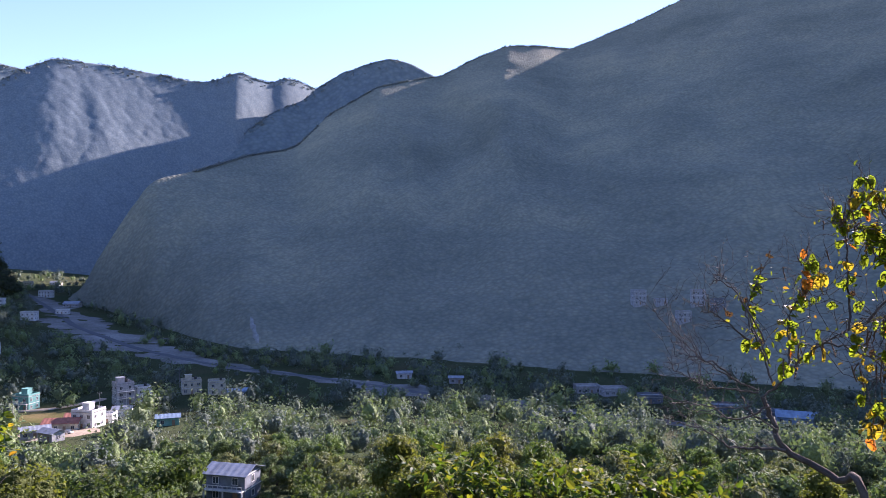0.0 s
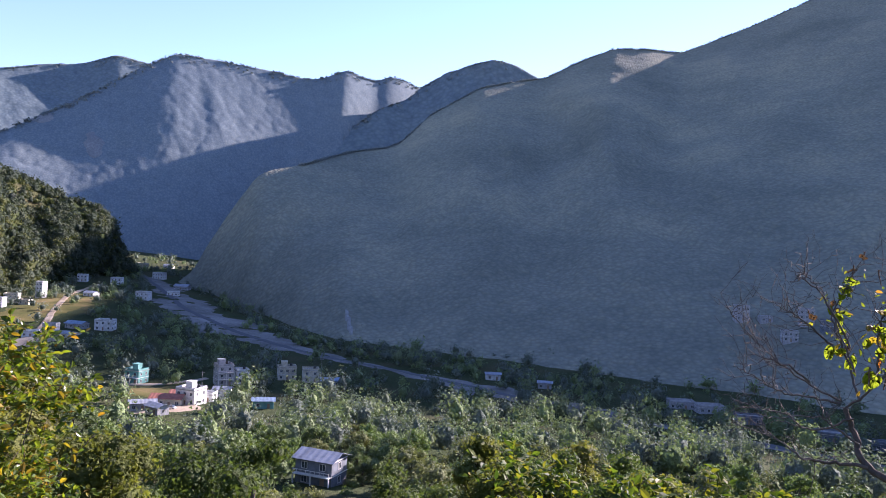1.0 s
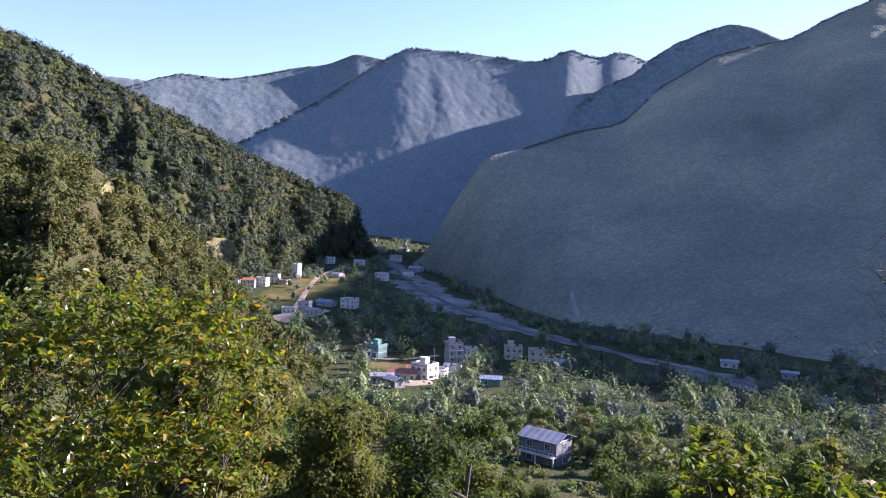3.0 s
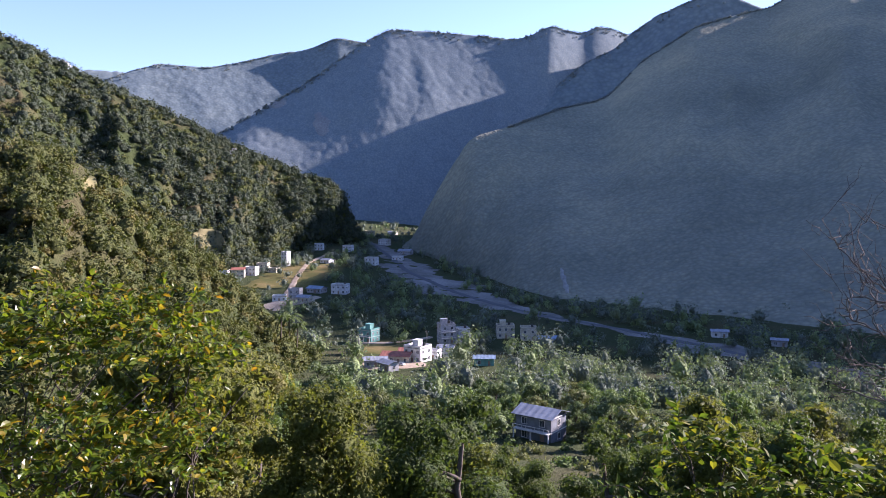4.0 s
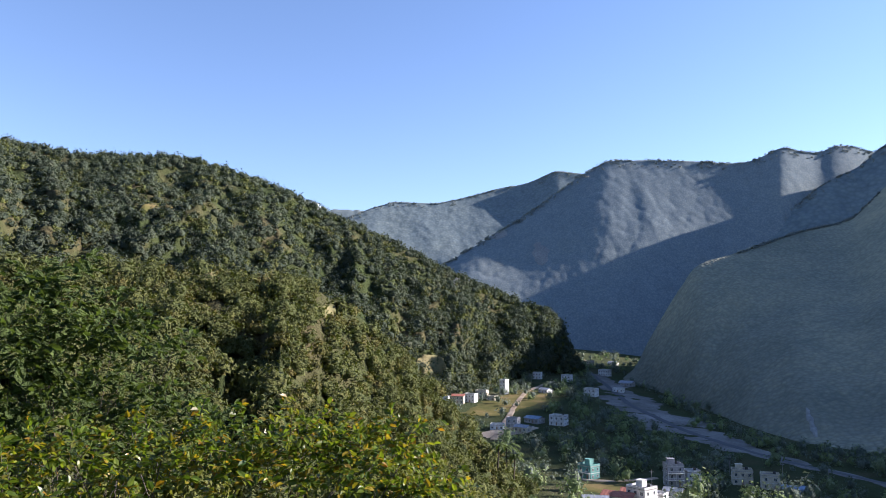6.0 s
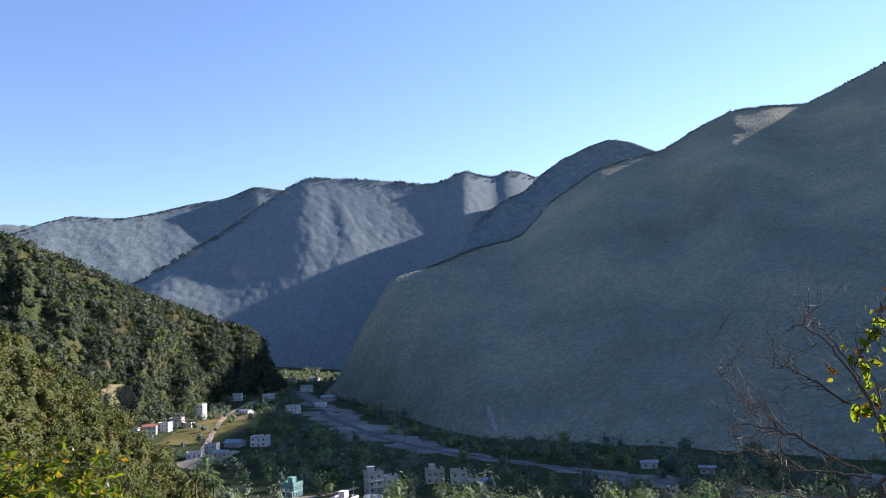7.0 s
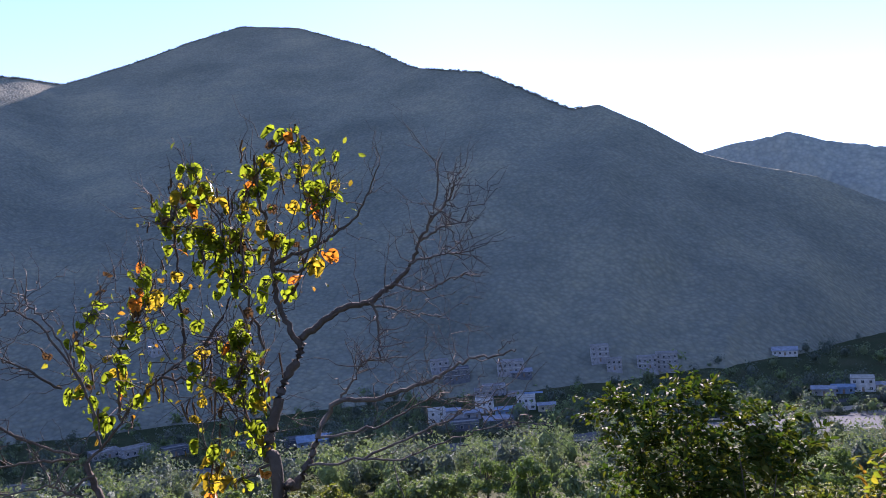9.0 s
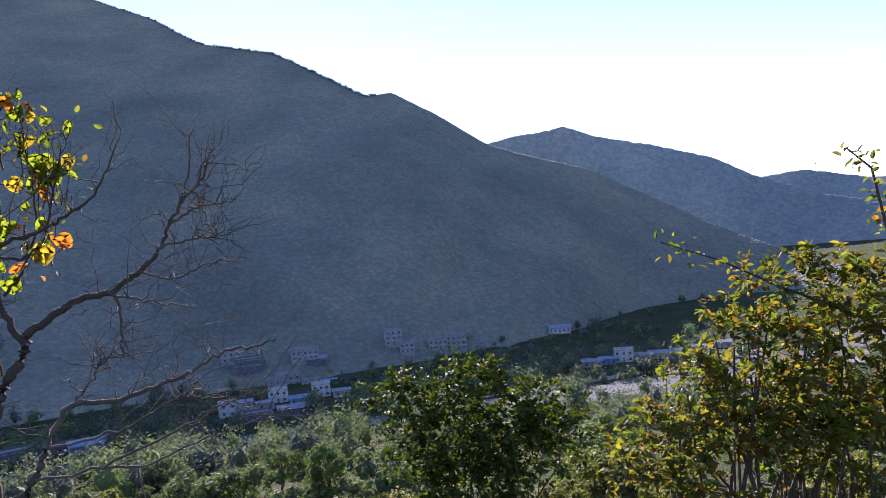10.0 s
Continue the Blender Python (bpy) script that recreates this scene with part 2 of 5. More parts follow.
VALLEY_GREEN = leaf_like("valley_green_hazy", [(0.138, 0.201, 0.089), (0.190, 0.260, 0.107), (0.255, 0.308, 0.134)], (1.2, 1.3, 0.8), 0.15, 0.85, 0.05, 0.1, (0.15, 0.0, 0.85, 0.09), grain_size=0.9, relief=0.7)
VALLEY_GREY = leaf_like("valley_grey_hazy", [(0.132, 0.177, 0.093), (0.176, 0.229, 0.116), (0.220, 0.272, 0.140)], (1.2, 1.3, 0.8), 0.15, 0.85, 0.05, 0.1, (0.15, 0.0, 0.85, 0.09), grain_size=0.9, relief=0.7)
DRY = ground_like("dry_grass", [(0.111, 0.112, 0.054), (0.170, 0.154, 0.077), (0.221, 0.187, 0.099)], 0.06, 1.0, 0.5, 0.2)

# ---- mesh helpers ----
def mesh_of(name, verts, faces, material, flat=True):
    """A mesh from vertex and face arrays; faces all have the same number of corners."""
    verts, faces = np.asarray(verts, np.float32), np.asarray(faces, np.int32)
    me = bpy.data.meshes.new(name)
    n, k = faces.shape
    me.vertices.add(len(verts))
    me.vertices.foreach_set("co", verts.ravel())
    me.loops.add(n * k)
    me.loops.foreach_set("vertex_index", faces.ravel())
    me.polygons.add(n)
    me.polygons.foreach_set("loop_start", np.arange(0, n * k, k, dtype=np.int32))
    me.polygons.foreach_set("use_smooth", np.full(n, not flat))
    me.update(calc_edges=True)
    me.materials.append(material)
    return me


def sheet(rows, cols, wrap=False):
    """Quads over a grid of rows x cols vertices."""
    i, j = np.meshgrid(np.arange(rows - 1), np.arange(cols if wrap else cols - 1), indexing="ij")
    a, b = i * cols + j, i * cols + (j + 1) % cols
    return np.stack([a, b, b + cols, a + cols], -1).reshape(-1, 4)


def part(name, me, parent, label="", pose_in=None):
    ob = new(name, me)
    ob.parent = parent
    if pose_in is not None:
        ob.matrix_basis = pose_in
    return tagged(ob, label) if label else ob


# ---- the lie of the land ----
SLOPE_R = np.array([0, 2, 5, 10, 20, 45, 90, 140, 190, 260, 340, 430])
SLOPE_Z = np.array([-1.75, -2.0, -3.4, -6.0, -11, -22, -37, -47, -55, -64, -70, -72])


def ground_z(x, y):
    x, y = np.asarray(x, float), np.asarray(y, float)
    r = np.hypot(x, y)
    bearing = np.degrees(np.arctan2(-x, y))
    down = np.interp(r, SLOPE_R, SLOPE_Z)
    back = -1.75 + 0.35 * np.minimum(r, 900)
    w = smooth(95, 140, np.abs(bearing - 5))
    z = down * (1 - w) + back * w
    upstream = smooth(12, 34, bearing) * (1 - smooth(95, 130, bearing))
    z = z + upstream * np.clip(r - 380, 0, 1800) * 0.052
    z = z + fbm(x / 34, y / 34, 3, 3) * np.clip(r / 60, 0, 1) * 2.2 * (1 - smooth(200, 280, r))
    return z + fbm(x / 9, y / 9, 5, 3) * np.clip(r / 25, 0, 1) * 0.5


def gz(v):
    return float(ground_z(v[0], v[1]))


radii = np.concatenate([[0.05], np.geomspace(0.8, 30, 40), np.geomspace(31, 700, 130), np.geomspace(720, 4800, 50)])
turns = np.radians(np.arange(0, 360, 1.2))
rr, tt = np.meshgrid(radii, turns, indexing="ij")
gx, gy = -np.sin(tt) * rr, np.cos(tt) * rr
ground = tagged(new("ground", mesh_of("ground", np.stack([gx, gy, ground_z(gx, gy)], -1).reshape(-1, 3), sheet(len(radii), len(turns), True), GROUND, False)),
                "grassy hillside falling steeply to a flat valley floor", "ground", kind="structure")


def table(rows):
    a = np.array(sorted(rows), float)

    def value(b, column):
        # a smooth line through the rows
        y = np.interp(b, a[:, 0], a[:, column])
        for h in (0.15, 0.3):
            y = 0.5 * y + 0.25 * (np.interp(b - h, a[:, 0], a[:, column]) + np.interp(b + h, a[:, 0], a[:, column]))
        return y
    return value


def mountain(name, crest, foot, step, rows, material, label, spur, canopy, seed, bend=1.15, back=0.6, lean=0.0):
    """A ridge seen across the valley. crest: (bearing, distance, height angle) rows; foot: (bearing, distance, z) rows.
    spur: the depth and width of its gullies in metres; canopy: the height and width of the tree tops."""
    c, f = table(crest), table(foot)
    b0, b1 = min(r[0] for r in crest), max(r[0] for r in crest)
    bearing = np.arange(b0, b1 + step * 0.5, step)
    v = np.linspace(0, 1, rows) ** 0.9
    dc = c(bearing, 1)
    zc = dc * np.tan(np.radians(c(bearing, 2)))
    df, zf = f(bearing, 1), f(bearing, 2) - 14
    nb = max(8, rows // 8)
    vb = np.linspace(0, 1, nb + 1)[1:]
    d = np.concatenate([df[None] + (dc - df)[None] * v[:, None], dc[None] * (1 + back * vb[:, None])])
    z = np.concatenate([zf[None] + (zc - zf)[None] * (v[:, None] ** bend), zc[None] + (zf - 60 - zc)[None] * vb[:, None]])
    mid = np.concatenate([np.sin(np.pi * np.clip(v, 0, 1)) ** 0.8, np.zeros(nb)])[:, None]
    turn_in = lean * np.exp(-(bearing - b0) / 4.0)[None] * np.concatenate([1 - v, np.zeros(nb)])[:, None]
    a = np.radians(bearing)[None] + np.radians(turn_in)
    wob = np.concatenate([v, np.ones(nb)])[:, None]
    x, y = -np.sin(a) * d, np.cos(a) * d
    side = bearing[None] * 17.0 + fbm(x / 300, y / 300, seed + 9, 2) * 90
    rid = 1 - np.abs(fbm(side / spur[1], d / (spur[1] * 3.2), seed, 4)) * 2
    d = d - mid * rid * spur[0]
    z = z + mid * fbm(x / (spur[1] * 0.6), y / (spur[1] * 0.6), seed + 2, 4) * spur[0] * 0.3
    x, y = -np.sin(a) * d, np.cos(a) * d
    z = z + (crowns(x / canopy[1], y / canopy[1], seed + 4) - 0.3) * canopy[0] + fbm(x / (canopy[1] * 4), y / (canopy[1] * 4), seed + 6, 3) * canopy[0] * 0.15
    ob = new(name, mesh_of(name, np.stack([x, y, z], -1).reshape(-1, 3), sheet(rows + nb, len(bearing)), material, False))
    return tagged(ob, label, "mountain", kind="structure"), (x[:rows], y[:rows], z[:rows])


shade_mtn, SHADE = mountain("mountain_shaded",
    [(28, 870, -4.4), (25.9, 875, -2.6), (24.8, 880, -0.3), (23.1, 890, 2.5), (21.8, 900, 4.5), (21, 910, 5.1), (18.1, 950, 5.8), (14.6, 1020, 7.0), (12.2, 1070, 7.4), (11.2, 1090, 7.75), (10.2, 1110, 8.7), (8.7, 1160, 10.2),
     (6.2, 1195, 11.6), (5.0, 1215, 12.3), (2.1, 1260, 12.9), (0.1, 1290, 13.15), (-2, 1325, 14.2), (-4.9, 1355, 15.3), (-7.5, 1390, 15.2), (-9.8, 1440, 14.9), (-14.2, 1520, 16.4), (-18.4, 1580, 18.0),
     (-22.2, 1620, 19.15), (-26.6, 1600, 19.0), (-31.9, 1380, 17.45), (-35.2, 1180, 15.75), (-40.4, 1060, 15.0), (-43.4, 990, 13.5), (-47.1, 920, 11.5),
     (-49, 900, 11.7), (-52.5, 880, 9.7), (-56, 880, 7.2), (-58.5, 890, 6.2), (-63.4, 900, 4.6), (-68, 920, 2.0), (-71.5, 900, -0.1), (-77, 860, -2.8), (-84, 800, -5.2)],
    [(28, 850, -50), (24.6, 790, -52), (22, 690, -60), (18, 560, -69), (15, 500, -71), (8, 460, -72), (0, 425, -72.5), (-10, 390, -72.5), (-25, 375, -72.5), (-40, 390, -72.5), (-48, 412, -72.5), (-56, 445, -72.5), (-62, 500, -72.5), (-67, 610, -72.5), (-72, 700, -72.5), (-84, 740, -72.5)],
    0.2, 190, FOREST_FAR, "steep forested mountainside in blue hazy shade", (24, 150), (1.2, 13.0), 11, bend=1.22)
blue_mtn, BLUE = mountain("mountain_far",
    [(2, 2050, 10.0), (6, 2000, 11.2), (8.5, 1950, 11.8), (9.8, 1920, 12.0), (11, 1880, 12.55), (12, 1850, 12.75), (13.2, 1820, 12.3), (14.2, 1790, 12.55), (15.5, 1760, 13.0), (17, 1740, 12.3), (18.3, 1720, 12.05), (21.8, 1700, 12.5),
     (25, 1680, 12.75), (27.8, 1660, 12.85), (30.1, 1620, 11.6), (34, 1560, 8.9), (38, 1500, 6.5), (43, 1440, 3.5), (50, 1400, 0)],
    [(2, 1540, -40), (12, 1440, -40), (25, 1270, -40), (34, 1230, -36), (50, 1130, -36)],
    0.13, 140, FOREST_BLUE_HAZE, "distant forested mountain ridge veiled in blue haze", (9, 150), (1.6, 14.0), 23, bend=1.0)
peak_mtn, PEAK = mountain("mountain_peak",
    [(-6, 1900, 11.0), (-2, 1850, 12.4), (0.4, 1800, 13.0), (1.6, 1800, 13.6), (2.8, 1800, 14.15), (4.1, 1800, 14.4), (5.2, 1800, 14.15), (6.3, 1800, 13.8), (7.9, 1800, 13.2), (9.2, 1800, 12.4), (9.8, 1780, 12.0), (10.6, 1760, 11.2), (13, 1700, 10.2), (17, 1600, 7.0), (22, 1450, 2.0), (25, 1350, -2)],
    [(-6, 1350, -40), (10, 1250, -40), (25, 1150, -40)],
    0.18, 90, FOREST_PALE_HAZE, "rounded forested peak behind the shaded slope", (14, 120), (2.5, 15.0), 29)
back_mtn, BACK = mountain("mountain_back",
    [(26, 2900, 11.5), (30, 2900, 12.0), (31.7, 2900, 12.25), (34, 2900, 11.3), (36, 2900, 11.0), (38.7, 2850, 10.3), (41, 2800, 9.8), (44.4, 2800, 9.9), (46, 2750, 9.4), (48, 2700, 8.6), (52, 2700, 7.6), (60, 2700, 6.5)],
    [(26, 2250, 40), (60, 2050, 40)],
    0.16, 70, FOREST_PALE_HAZE, "pale far mountain ridge at the head of the valley", (22, 150), (3.0, 20.0), 37)
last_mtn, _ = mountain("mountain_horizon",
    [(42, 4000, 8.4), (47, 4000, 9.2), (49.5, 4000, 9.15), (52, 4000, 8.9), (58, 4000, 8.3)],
    [(42, 3200, 100), (58, 3200, 100)], 0.15, 30, FOREST_PALE_HAZE, "faint ridge on the horizon", (40, 200), (9.0, 30.0), 39, back=0.15)
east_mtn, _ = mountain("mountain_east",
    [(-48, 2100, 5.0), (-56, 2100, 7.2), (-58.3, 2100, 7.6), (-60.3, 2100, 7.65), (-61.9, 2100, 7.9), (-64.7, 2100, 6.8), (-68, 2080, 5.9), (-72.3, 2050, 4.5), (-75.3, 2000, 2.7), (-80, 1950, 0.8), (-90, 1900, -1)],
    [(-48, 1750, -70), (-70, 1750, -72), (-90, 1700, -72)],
    0.18, 80, FOREST_EAST_HAZE, "distant forested ridge down the valley", (30, 130), (4.0, 16.0), 41)
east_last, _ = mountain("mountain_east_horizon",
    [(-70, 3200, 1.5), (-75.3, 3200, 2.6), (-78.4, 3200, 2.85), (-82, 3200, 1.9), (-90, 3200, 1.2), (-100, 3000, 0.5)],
    [(-70, 2850, -72), (-100, 2700, -72)], 0.15, 50, FOREST_EAST_HAZE, "faint low hills far down the valley", (40, 160), (5.0, 24.0), 43, back=0.3)
left_hill, LEFT = mountain("hillside_sunlit",
    [(29.6, 905, -3.4), (30.2, 905, -2.4), (30.9, 905, -0.6), (31.4, 900, 0.6), (32, 900, 1.2), (35.2, 890, 2.4), (39.6, 880, 4.2), (43.9, 870, 6.5), (49.1, 860, 8.6), (52.4, 860, 10.2), (56.8, 850, 11.7), (60.2, 850, 12.3), (63.8, 860, 12.1), (67.2, 860, 11.8), (72, 850, 12.3), (80, 820, 12)],
    [(29.6, 890, -46), (31.4, 850, -42), (34, 790, -42), (38, 640, -48), (44, 560, -45), (55, 430, -30), (80, 330, -15)],
    0.2, 150, FOREST_SUN, "sunlit scrub-covered hillside with rocky spurs", (58, 80), (3.5, 8.0), 51, lean=3.0)
near_hill, NEAR = mountain("hillside_near",
    [(33.5, 330, -11.8), (36.9, 330, -8.4), (39.5, 320, -6.0), (43.8, 305, -1.8), (48.1, 285, 2.0), (52.3, 270, 3.6), (58.1, 262, 4.0), (63.5, 258, 4.1), (70.9, 255, 4.1), (80, 250, 4.5), (95, 240, 5)],
    [(33.5, 250, -66), (39, 200, -55), (45, 160, -46), (55, 125, -38), (70, 105, -32), (95, 90, -25)],
    0.2, 100, FOREST_SUN, "wooded hillside close across a gully", (26, 62), (2.6, 5.0), 61)


# ---- trees ----
def spun(n, rng):
    """n random turns, as arrays of 3 x 3 matrices."""
    q = rng.normal(size=(n, 4))
    q /= np.linalg.norm(q, axis=1)[:, None]
    w, x, y, z = q.T
    return np.stack([1 - 2 * (y * y + z * z), 2 * (x * y - w * z), 2 * (x * z + w * y), 2 * (x * y + w * z), 1 - 2 * (x * x + z * z), 2 * (y * z - w * x),
                     2 * (x * z - w * y), 2 * (y * z + w * x), 1 - 2 * (x * x + y * y)], -1).reshape(n, 3, 3)


def leaves_at(points, size, rng, shape="tuft", outward=None, droop=0.0, face=None):
    """Leaves or tufts of leaves at the points: vertex and face arrays, each leaf an island."""
    if shape == "tuft":
        base = np.array([(-0.55, -0.3, 0), (0.6, -0.1, 0.08), (-0.05, 0.5, 0.1)])
        fb = np.array([(0, 1, 2)])
    else:
        base = np.array([(0, 0, 0), (0.28, 0.25, 0.06), (0.66, 0.24, 0.04), (1, 0, -0.12), (0.66, -0.24, 0.04), (0.28, -0.25, 0.06), (0.5, 0, -0.03)])
        fb = np.array([(0, 1, 6), (1, 2, 6), (2, 3, 6), (3, 4, 6), (4, 5, 6), (5, 0, 6)])
    n = len(points)
    turn = spun(n, rng)
    if outward is not None:
        # the leaf's length follows the given way, more or less
        e1 = outward + rng.normal(size=(n, 3)) * 0.55
        e1[:, 2] -= droop
        e1 /= np.linalg.norm(e1, axis=1)[:, None]
        up = np.array([0, 0, 1.0]) + rng.normal(size=(n, 3)) * 0.55
        e2 = np.cross(up, e1)
        e2 /= np.linalg.norm(e2, axis=1)[:, None] + 1e-6
        turn = np.stack([e1, e2, np.cross(e1, e2)], -1)
    if face is not None:
        # tufts lie over the crown like scales
        e3 = face + rng.normal(size=(n, 3)) * 0.5
        e3 /= np.linalg.norm(e3, axis=1)[:, None]
        e1 = np.cross(e3, rng.normal(size=(n, 3)))
        e1 /= np.linalg.norm(e1, axis=1)[:, None] + 1e-6
        turn = np.stack([e1, np.cross(e3, e1), e3], -1)
    sizes = size * rng.uniform(0.6, 1.35, n)
    v = np.einsum("nij,kj->nki", turn, base) * sizes[:, None, None] + points[:, None]
    f = (np.arange(n) * len(base))[:, None, None] + fb[None]
    return v.reshape(-1, 3), f.reshape(-1, fb.shape[1])


def shells(centres, radii_c, rng, tall=1.0, lat=6, lon=9, low=0.66):
    """Lumpy inner domes of crowns at the centres: vertex and face arrays, each dome an island."""
    n = len(centres)
    th = np.linspace(0.05, low, lat)[:, None] * np.pi
    ph = np.linspace(0, 2 * np.pi, lon, endpoint=False)[None]
    d = np.stack([np.sin(th) * np.cos(ph), np.sin(th) * np.sin(ph), np.cos(th) + 0 * ph], -1)
    f1, f2, f3 = rng.uniform(0, 6.3, (3, n, 1, 1))
    lump = 1 + 0.2 * np.sin(d[None, ..., 0] * 4.2 + f1) * np.sin(d[None, ..., 1] * 4.2 + f2) + 0.14 * np.sin(d[None, ..., 2] * 7 + f3 + 2 * ph)
    lump = lump * rng.uniform(0.86, 1.1, lump.shape)
    v = d[None] * (lump * np.asarray(radii_c)[:, None, None])[..., None]
    v[..., 2] *= np.broadcast_to(np.asarray(tall, float).reshape(-1, 1, 1), v[..., 2].shape)
    v = v + np.asarray(centres)[:, None, None]
    q = sheet(lat, lon, True)
    f = (np.arange(n) * lat * lon)[:, None, None] + np.concatenate([q[:, [0, 1, 2]], q[:, [0, 2, 3]]])[None]
    return v.reshape(-1, 3), f.reshape(-1, 3)


def joined(*pieces):
    """Several (verts, faces) arrays as one."""
    vs, fs, base = [], [], 0
    for v, f in pieces:
        vs.append(v)
        fs.append(f + base)
        base += len(v)
    return np.concatenate(vs), np.concatenate(fs)


def limb_mesh(paths, material, name="limbs", sides=6):
    """Tapered round limbs along paths: each a list of (x, y, z, radius)."""
    vs, fs, base = [], [], 0
    for path in paths:
        p = np.array(path, float)
        n = len(p)
        t = np.gradient(p[:, :3], axis=0)
        t /= np.linalg.norm(t, axis=1)[:, None] + 1e-9
        ref = np.where(np.abs(t[:, 2:3]) > 0.9, np.array([[1.0, 0, 0]]), np.array([[0, 0, 1.0]]))
        a = np.cross(t, ref)
        a /= np.linalg.norm(a, axis=1)[:, None] + 1e-9
        b = np.cross(t, a)
        ang = np.linspace(0, 2 * np.pi, sides, endpoint=False)
        ring = p[:, None, :3] + p[:, None, 3:4] * (a[:, None] * np.cos(ang)[None, :, None] + b[:, None] * np.sin(ang)[None, :, None])
        vs.append(ring.reshape(-1, 3))
        fs.append(sheet(n, sides, True) + base)
        base += n * sides
    return mesh_of(name, np.concatenate(vs), np.concatenate(fs), material, False)


def crooked(a, b, r0, r1, n, wobble, rng):
    """A limb from a to b that bends a little on its way."""
    t = np.linspace(0, 1, n)[:, None]
    p = np.array(a) * (1 - t) + np.array(b) * t
    off = rng.normal(size=(n, 3)) * wobble
    off[0] = off[-1] = 0
    p = p + off
    r = r0 * (1 - t) + r1 * t
    return np.concatenate([p, r], 1)


def tree(kind, height, spread, clumps, per, leaf, material, seed, trunk=0.35, low=0.25, label="", taper=0.0):
    """A tree: tapered trunk and limbs, and a crown of leafy clumps with gaps, base at the origin."""
    rng = np.random.default_rng(seed)
    thing = tagged(new("tree"), label, "tree", "trees on the slope")
    centres, radii_c = [], []
    while len(centres) < clumps:
        p = rng.uniform(-1, 1, 3)
        if np.linalg.norm(p) > 1 or np.linalg.norm(p) < 0.35:
            continue
        h = low + (1 - low) * (p[2] * 0.5 + 0.5)
        wide = spread * (1 - taper * max(0, h - 0.3)) * rng.uniform(0.75, 1.1)
        centres.append((p[0] * wide, p[1] * wide, h * height * 0.96))
        radii_c.append(spread * rng.uniform(0.2, 0.4))
    centres, radii_c = np.array(centres), np.array(radii_c)
    d = rng.normal(size=(clumps, per, 3))
    d /= np.linalg.norm(d, axis=2)[..., None]
    way = d.reshape(-1, 3).copy() + np.array([0, 0, 0.25])
    d *= rng.uniform(0.6, 1.12, (clumps, per, 1)) * np.array([1, 1, 0.8])
    pts = (centres[:, None] + d * radii_c[:, None, None]).reshape(-1, 3)
    v, f = joined(leaves_at(pts, leaf, rng, face=way), shells(centres, radii_c * 0.56, rng, 0.8, 4, 7, 0.8))
    part("crown", mesh_of("crown", v, f, material, False), thing)
    lean = rng.normal(size=2) * spread * 0.12
    top = (lean[0], lean[1], height * 0.72)
    paths = [crooked((0, 0, -1.0), top, trunk, trunk * 0.3, 7, spread * 0.03, rng)]
    for c in centres[rng.choice(clumps, min(9, clumps), replace=False)]:
        s = rng.uniform(0.25, 0.75)
        a = np.array([lean[0] * s, lean[1] * s, height * 0.72 * s])
        if c[2] > a[2]:
            paths.append(crooked(a, c, trunk * 0.4, trunk * 0.08, 5, spread * 0.05, rng))
    part("trunk", limb_mesh(paths, BARK, "trunk", 5), thing)
    return thing


# fine-leaved trees stand close, the others farther down the slope
KINDS = [
    tree("broad", 9, 3.9, 26, 190, 0.30, LEAF_GREEN, 1, label="leafy broad green tree on the near slope"),
    tree("tall", 12, 3.2, 30, 170, 0.30, LEAF_OLIVE, 2, 0.3, 0.3, "tall olive-green tree with a feathery crown", 0.5),
    tree("round", 8, 4.2, 26, 190, 0.30, LEAF_DARK, 3, 0.35, 0.15, "dense dark green round-crowned tree"),
    tree("bushy", 6, 3.5, 24, 180, 0.29, LEAF_OLIVE, 5, 0.25, 0.1, "bushy olive-green tree with yellowing leaves"),
    tree("far_broad", 9, 4.6, 22, 130, 0.40, FAR_GREEN, 7, label="leafy broad green tree lower on the slope"),
    tree("far_silver", 9, 4.8, 22, 130, 0.40, FAR_SILVER, 4, 0.3, 0.15, "grey-green tree with pale silvery foliage"),
    tree("far_olive", 8, 4.6, 22, 130, 0.40, FAR_OLIVE, 8, 0.3, 0.15, "olive-green spreading tree lower on the slope"),
    tree("close_dark", 8, 3.6, 30, 400, 0.17, LEAF_DARK, 12, 0.3, 0.15, "dense dark green tree with fine foliage close below"),
    tree("close_olive", 10, 3.0, 34, 340, 0.17, LEAF_OLIVE, 13, 0.28, 0.25, "slender olive-green tree with feathery foliage close below", 0.4),
    tree("far_high", 13, 4.2, 26, 120, 0.40, FAR_GREEN, 6, 0.4, 0.25, "high green tree with drooping leafy branches", 0.35),
]
HEIGHTS = [9, 12, 8, 6, 9, 9, 8, 8, 10, 13]
used = [False] * len(KINDS)
planted = []


def plant(k, v, scale, turn, sink=0.3):
    m = Matrix.Translation((v[0], v[1], v[2] - sink)) @ pose(0, 0, 0, 0, 0, turn) @ Matrix.Diagonal((scale, scale, scale * 1.0, 1))
    planted.append((v[0], v[1]))
    if not used[k]:
        used[k] = True
        KINDS[k].matrix_basis = m
        return KINDS[k]
    return copy_thing(KINDS[k], m @ Matrix.Diagonal([1 / s for s in KINDS[k].scale] + [1]))


# the highest angle at which trees on the near slope may show, bearing by bearing
SKYLINE = np.array([(-95, -10), (-60, -13.5), (-40, -14.2), (-20, -14.4), (-8, -14.0), (4, -13.6), (10.5, -13.2), (19, -13.3), (22, -13.2), (24, -14.4), (29.5, -14.4), (31, -12.2), (34, -8.5), (40, -6), (60, -4), (95, -2)])


